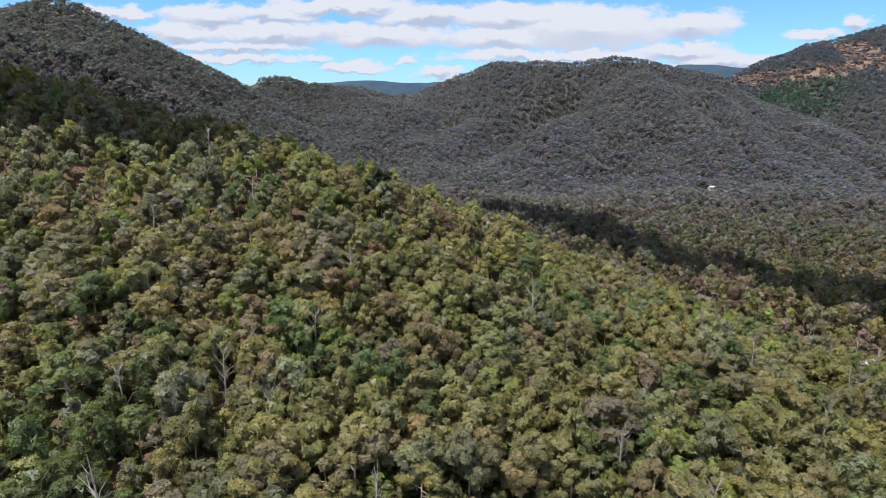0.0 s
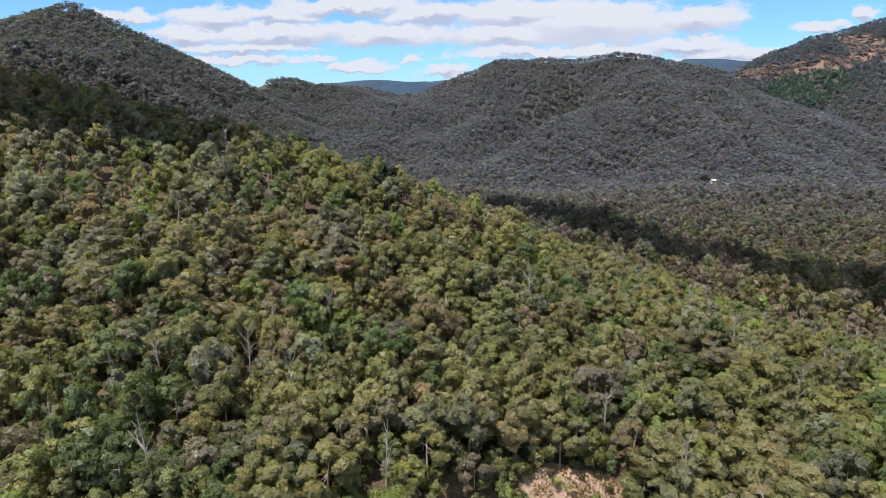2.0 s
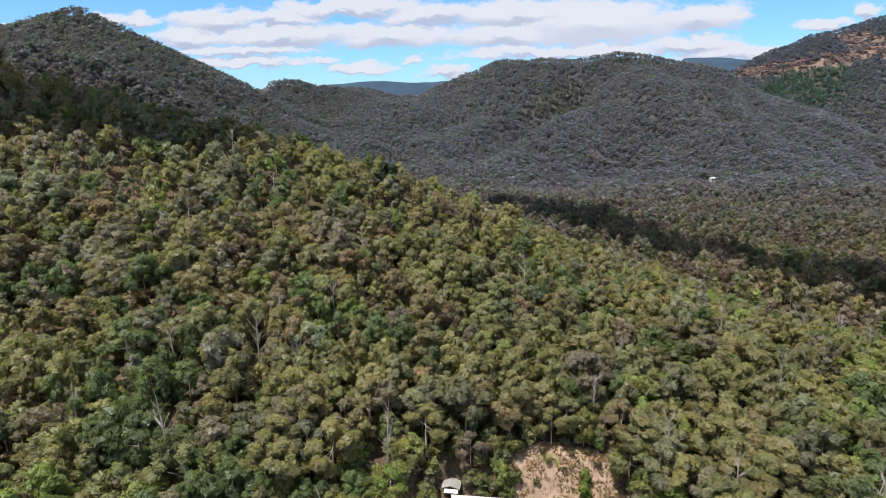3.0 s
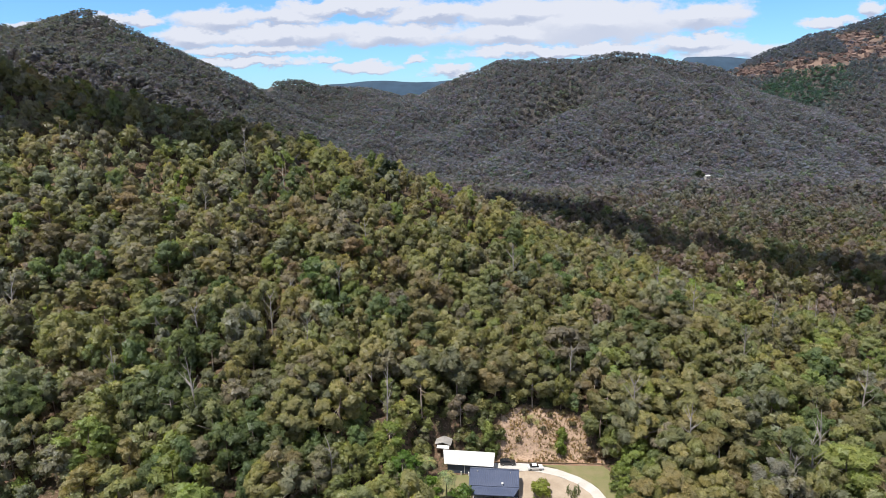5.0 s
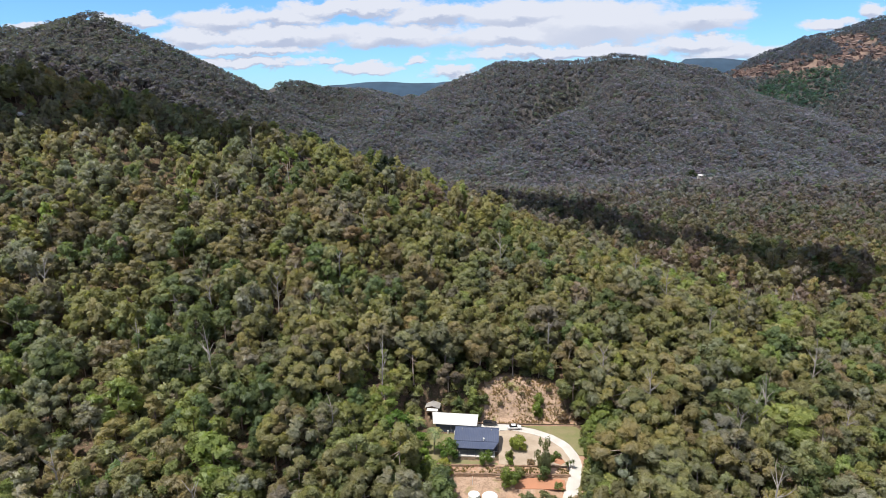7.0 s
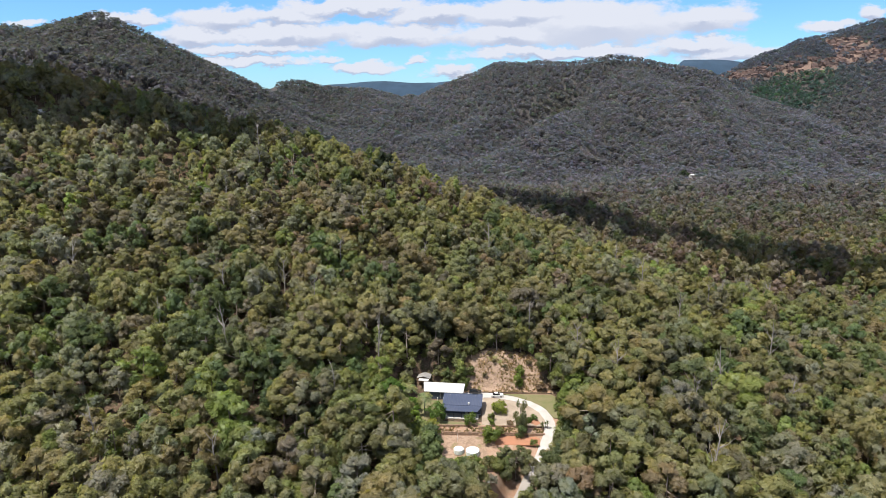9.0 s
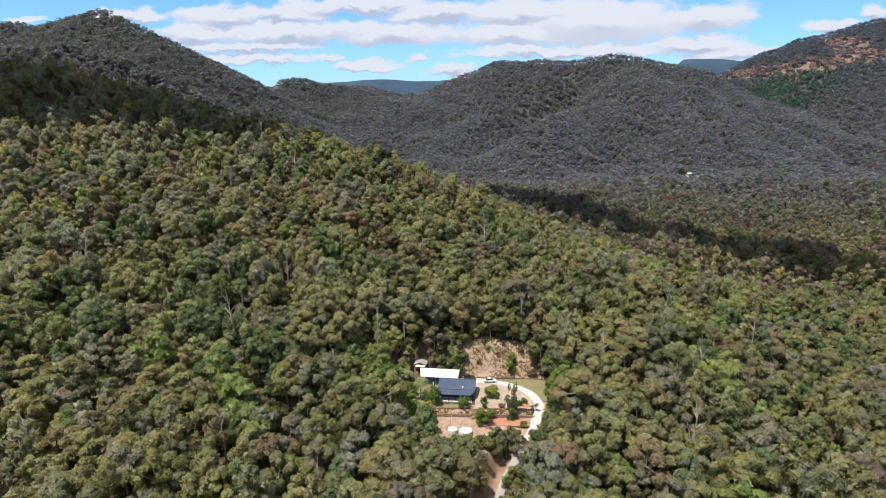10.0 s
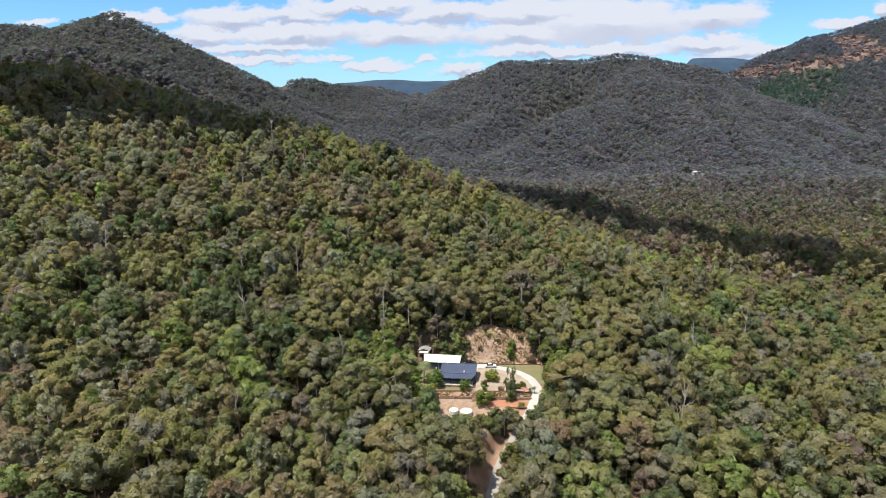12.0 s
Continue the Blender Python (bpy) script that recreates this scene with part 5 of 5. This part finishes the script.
# ---- dead trees, standing bleached among the living ----
def build_snag(at, tall, seed):
    r = random.Random(seed)
    z = float(height(*at))
    root = tagged(new("dead_tree"), "bleached bare dead gum tree with broken limbs", "dead tree", "dead trees")
    root.location = (at[0], at[1], z - 0.2)
    part("trunk", tube([(0, 0, 0), (0.2, 0.1, tall * 0.4), (0.1, 0.3, tall * 0.75), (0.4, 0.2, tall)], [0.30, 0.22, 0.14, 0.04], 8), DEAD, root)
    for k in range(13):
        h = tall * r.uniform(0.35, 0.96)
        a, ln = r.uniform(0, 6.28), tall * r.uniform(0.08, 0.24)
        p = Vector((0.18, 0.2, h))
        d = Vector((math.cos(a), math.sin(a), r.uniform(0.7, 1.7))).normalized() * 1.2
        m = p + d * ln * 0.5 + Vector((0, 0, r.uniform(-0.3, 0.3)))
        part("limb", tube([p, m, p + d * ln + Vector((r.uniform(-0.5, 0.5), r.uniform(-0.5, 0.5), 0.3))], [0.10, 0.07, 0.025], 5), DEAD, root)
    return root


SNAGS = [build_snag(at, tall, k) for k, (at, tall) in enumerate((((-58, 146), 17), ((91, 190), 22), ((-63, 140), 16), ((34, 128), 16)))]
snag_rng = random.Random(21)
spots_ = [(-48.5, 128), (-20, 108), (-82, 128), (-68, 96), (61, 98), (-96, 104), (50, 112), (-30, 84), (78, 60), (-55, 52), (128, 138), (150, 220), (-110, 200), (20, 190), (84, 92), (-40, 190),
          (176, 346), (200, 352), (215, 330), (160, 372)]
while len(spots_) < 40:
    x, y = snag_rng.uniform(-150, 160), snag_rng.uniform(50, 270)
    if free(np.array([x]), np.array([y]))[0]:
        spots_.append((x, y))
for x, y in spots_:
    k = snag_rng.uniform(0.85, 1.25)
    copy_thing(SNAGS[snag_rng.randrange(4)], pose(x, y, float(height(x, y)) - 0.2, snag_rng.uniform(-5, 5), snag_rng.uniform(-5, 5), snag_rng.uniform(0, 360)) @ Matrix.Scale(k, 4))


# ---- loose clutter of the block ----
def tufts(name, n, poly, size, colours, label, seed):
    rng = np.random.RandomState(seed)
    xs, ys = np.array([p[0] for p in poly]), np.array([p[1] for p in poly])
    x, y = rng.uniform(xs.min(), xs.max(), n * 3), rng.uniform(ys.min(), ys.max(), n * 3)
    ok = inside(x, y, poly) & (grain(x, y, 3.5, 20) + rng.uniform(-0.7, 0.7, len(x)) > -0.1)
    x, y = x[ok][:n], y[ok][:n]
    z = height(x, y)
    m = len(x)
    V, C = [], []
    for k in range(6):
        a = rng.uniform(0, 6.283, m)
        s, h = size * rng.uniform(0.5, 1.3, m), size * rng.uniform(0.6, 1.6, m)
        ox, oy = rng.normal(scale=0.25 * size, size=(2, m))
        tri = np.stack([np.stack([x + ox - 0.3 * s * np.cos(a), y + oy - 0.3 * s * np.sin(a), z - 0.05], -1), np.stack([x + ox + 0.3 * s * np.cos(a), y + oy + 0.3 * s * np.sin(a), z - 0.05], -1),
                        np.stack([x + ox + rng.normal(scale=0.5, size=m) * s, y + oy + rng.normal(scale=0.5, size=m) * s, z + h], -1)], 1)
        V.append(tri.reshape(-1, 3))
        C.append(np.repeat(np.concatenate([np.array(colours)[rng.randint(0, len(colours), m)], np.ones((m, 1))], 1), 3, 0))
    V = np.concatenate(V)
    return tagged(new(name, mesh_from(name, V, np.arange(len(V)).reshape(-1, 3), [GRASS_BLADE], None, np.concatenate(C))), label, "grass", kind="stuff")


tufts("bank_grass", 900, BANK, 0.55, [(0.40, 0.29, 0.19), (0.36, 0.26, 0.16), (0.30, 0.22, 0.13), (0.24, 0.20, 0.10)], "dry straw-coloured grass tufts on the cut bank", 5)
tufts("terrace_weeds", 260, [(3, 82.6), (3, 85), (36, 85.4), (36, 82.8)], 0.4, [(0.20, 0.17, 0.07), (0.30, 0.2, 0.1), (0.12, 0.13, 0.05)], "weeds and dry grass on the terrace", 6)


def rock_mesh(seed):
    r = random.Random(seed)
    bm = bmesh.new()
    bmesh.ops.create_cube(bm, size=1)
    bmesh.ops.subdivide_edges(bm, edges=bm.edges[:], cuts=1, use_grid_fill=True)
    for v in bm.verts:
        v.co += Vector((r.uniform(-1, 1), r.uniform(-1, 1), r.uniform(-1, 1))) * 0.16
    return from_bm("rock", bm, ROCK)


def build_cliff():
    """Broken rock ledges in bands across the eastern hill, and the pale scarred face above them."""
    root = tagged(new("cliff", None), "broken brown rock ledges along the bush-topped eastern ridge", "cliff", kind="structure")
    root.location = (870, 1860, float(height(870, 1860)))
    kinds = [rock_mesh(40 + k) for k in range(6)]
    r = random.Random(9)
    ys = np.arange(1600.0, 1900.0, 4.0)
    for k in range(230):
        if k < 60:
            x = r.uniform(690, 840)
            zb = 166 + r.uniform(-7, 8)
        elif k < 165:
            x = r.uniform(810, 1230)
            zb = 172 + 0.13 * (x - 810) + r.uniform(-14, 12) + (12 if r.random() < 0.3 else 0)
        else:
            x = r.gauss(1052, 34)
            zb = r.uniform(212, 262)
        near = np.nonzero(height(np.full_like(ys, x), ys) > zb)[0]
        y = float(ys[near[0]]) if len(near) else 1896.0
        w = r.uniform(8, 24)
        o = new("rock", kinds[k % 6])
        o.parent = root
        o.location = Vector((x, y, float(height(x, y)) + r.uniform(-1, 4))) - root.location
        o.scale, o.rotation_euler = (w, r.uniform(7, 12), r.uniform(5, 13)), (r.uniform(-0.2, 0.1), r.uniform(-0.12, 0.12), r.uniform(-0.4, 0.4))


build_cliff()


def build_cottage(x, y, lift, long_, wide, turn, label):
    """A neighbour's house, mostly hidden by the trees round it."""
    root = tagged(new("cottage"), label, "house")
    root.matrix_basis = pose(x, y, float(height(x, y)) + lift, 0, 0, turn)
    part("wall", box(long_, wide, lift + 3.1, (0, 0, -lift - 0.2)), WHITE, root)
    for s in (-1, 1):
        part("roof", roof_sheet([(-s * (long_ / 2 + 0.6), -s * (wide / 2 + 0.6), 2.9), (s * (long_ / 2 + 0.6), -s * (wide / 2 + 0.6), 2.9), (s * (long_ / 2 + 0.6), 0, 4.6), (-s * (long_ / 2 + 0.6), 0, 4.6)], 0.15, 20), ROOF_WHITE, root, "pale steel roof")
    for k in (-1, 0, 1):
        part("window", box(1.4, 0.1, 1.2, (k * long_ * 0.3, -wide / 2 - 0.03, 1.0)), GLASS, root)


build_cottage(345, 896, 2.2, 11, 7, 15, "small pale-roofed house among the valley trees")
build_cottage(216, 318, 4.5, 11, 6, 30, "pale-roofed house half hidden in the gully trees")
build_cottage(-248, 267, -1.2, 2.6, 2.4, 10, "tiny pale hut in the shade of the ridge")
garden_tree("dark_tree", (330, 893), 17, 19, 3, (0.03, 0.04, 0.025), "large dark green tree beside the valley house", 600, 0.13)

garden_tree("dark_tree", (-41, 258), 20, 20, 3, (0.022, 0.030, 0.016), "large dark green tree standing on the crest", 1200, 0.09)


# ---- cumulus clouds whose shadows lie on the ridge and in the valley ----
def build_cloud(ground, size, seed, label, up=340.0):
    """A low cloud so many metres up on the sun's line above a place on the ground."""
    r = random.Random(seed)
    c = Vector(ground) + SUN * (up / SUN.z)
    bm = bmesh.new()
    for k in range(70):
        u, v = r.uniform(-1, 1), r.uniform(-1, 1)
        if u * u + v * v > 1:
            continue
        s = r.uniform(0.45, 0.75) * min(size[0], size[1]) * (1.1 - 0.6 * (u * u + v * v))
        bmesh.ops.create_icosphere(bm, subdivisions=3, radius=1, matrix=Matrix.Translation((u * size[0] * 0.8, v * size[1] * 0.8, s * 0.3)) @ Matrix.Diagonal((s, s, s * 0.6, 1)))
    for v in bm.verts:
        v.co += Vector(noise.noise_vector(v.co * 0.03)) * 9 + Vector(noise.noise_vector(v.co * 0.1)) * 3
        v.co.z = max(v.co.z, -6)
    ob = new("cloud", from_bm("cloud", bm, CLOUD_MAT, True))
    ob.matrix_basis = Matrix.Translation(c) @ pose(0, 0, 0, 0, 0, size[2])
    return tagged(ob, label, "cloud", "clouds")


build_cloud((-262, 351, 100), (240, 110, -3), 1, "white cumulus cloud shading the wooded ridge", 190.0)
build_cloud((135, 548, -22), (245, 34, -54), 2, "long white cumulus cloud shading the valley")
build_cloud((262, 398, -30), (75, 36, -40), 3, "small white cumulus cloud shading the valley trees")
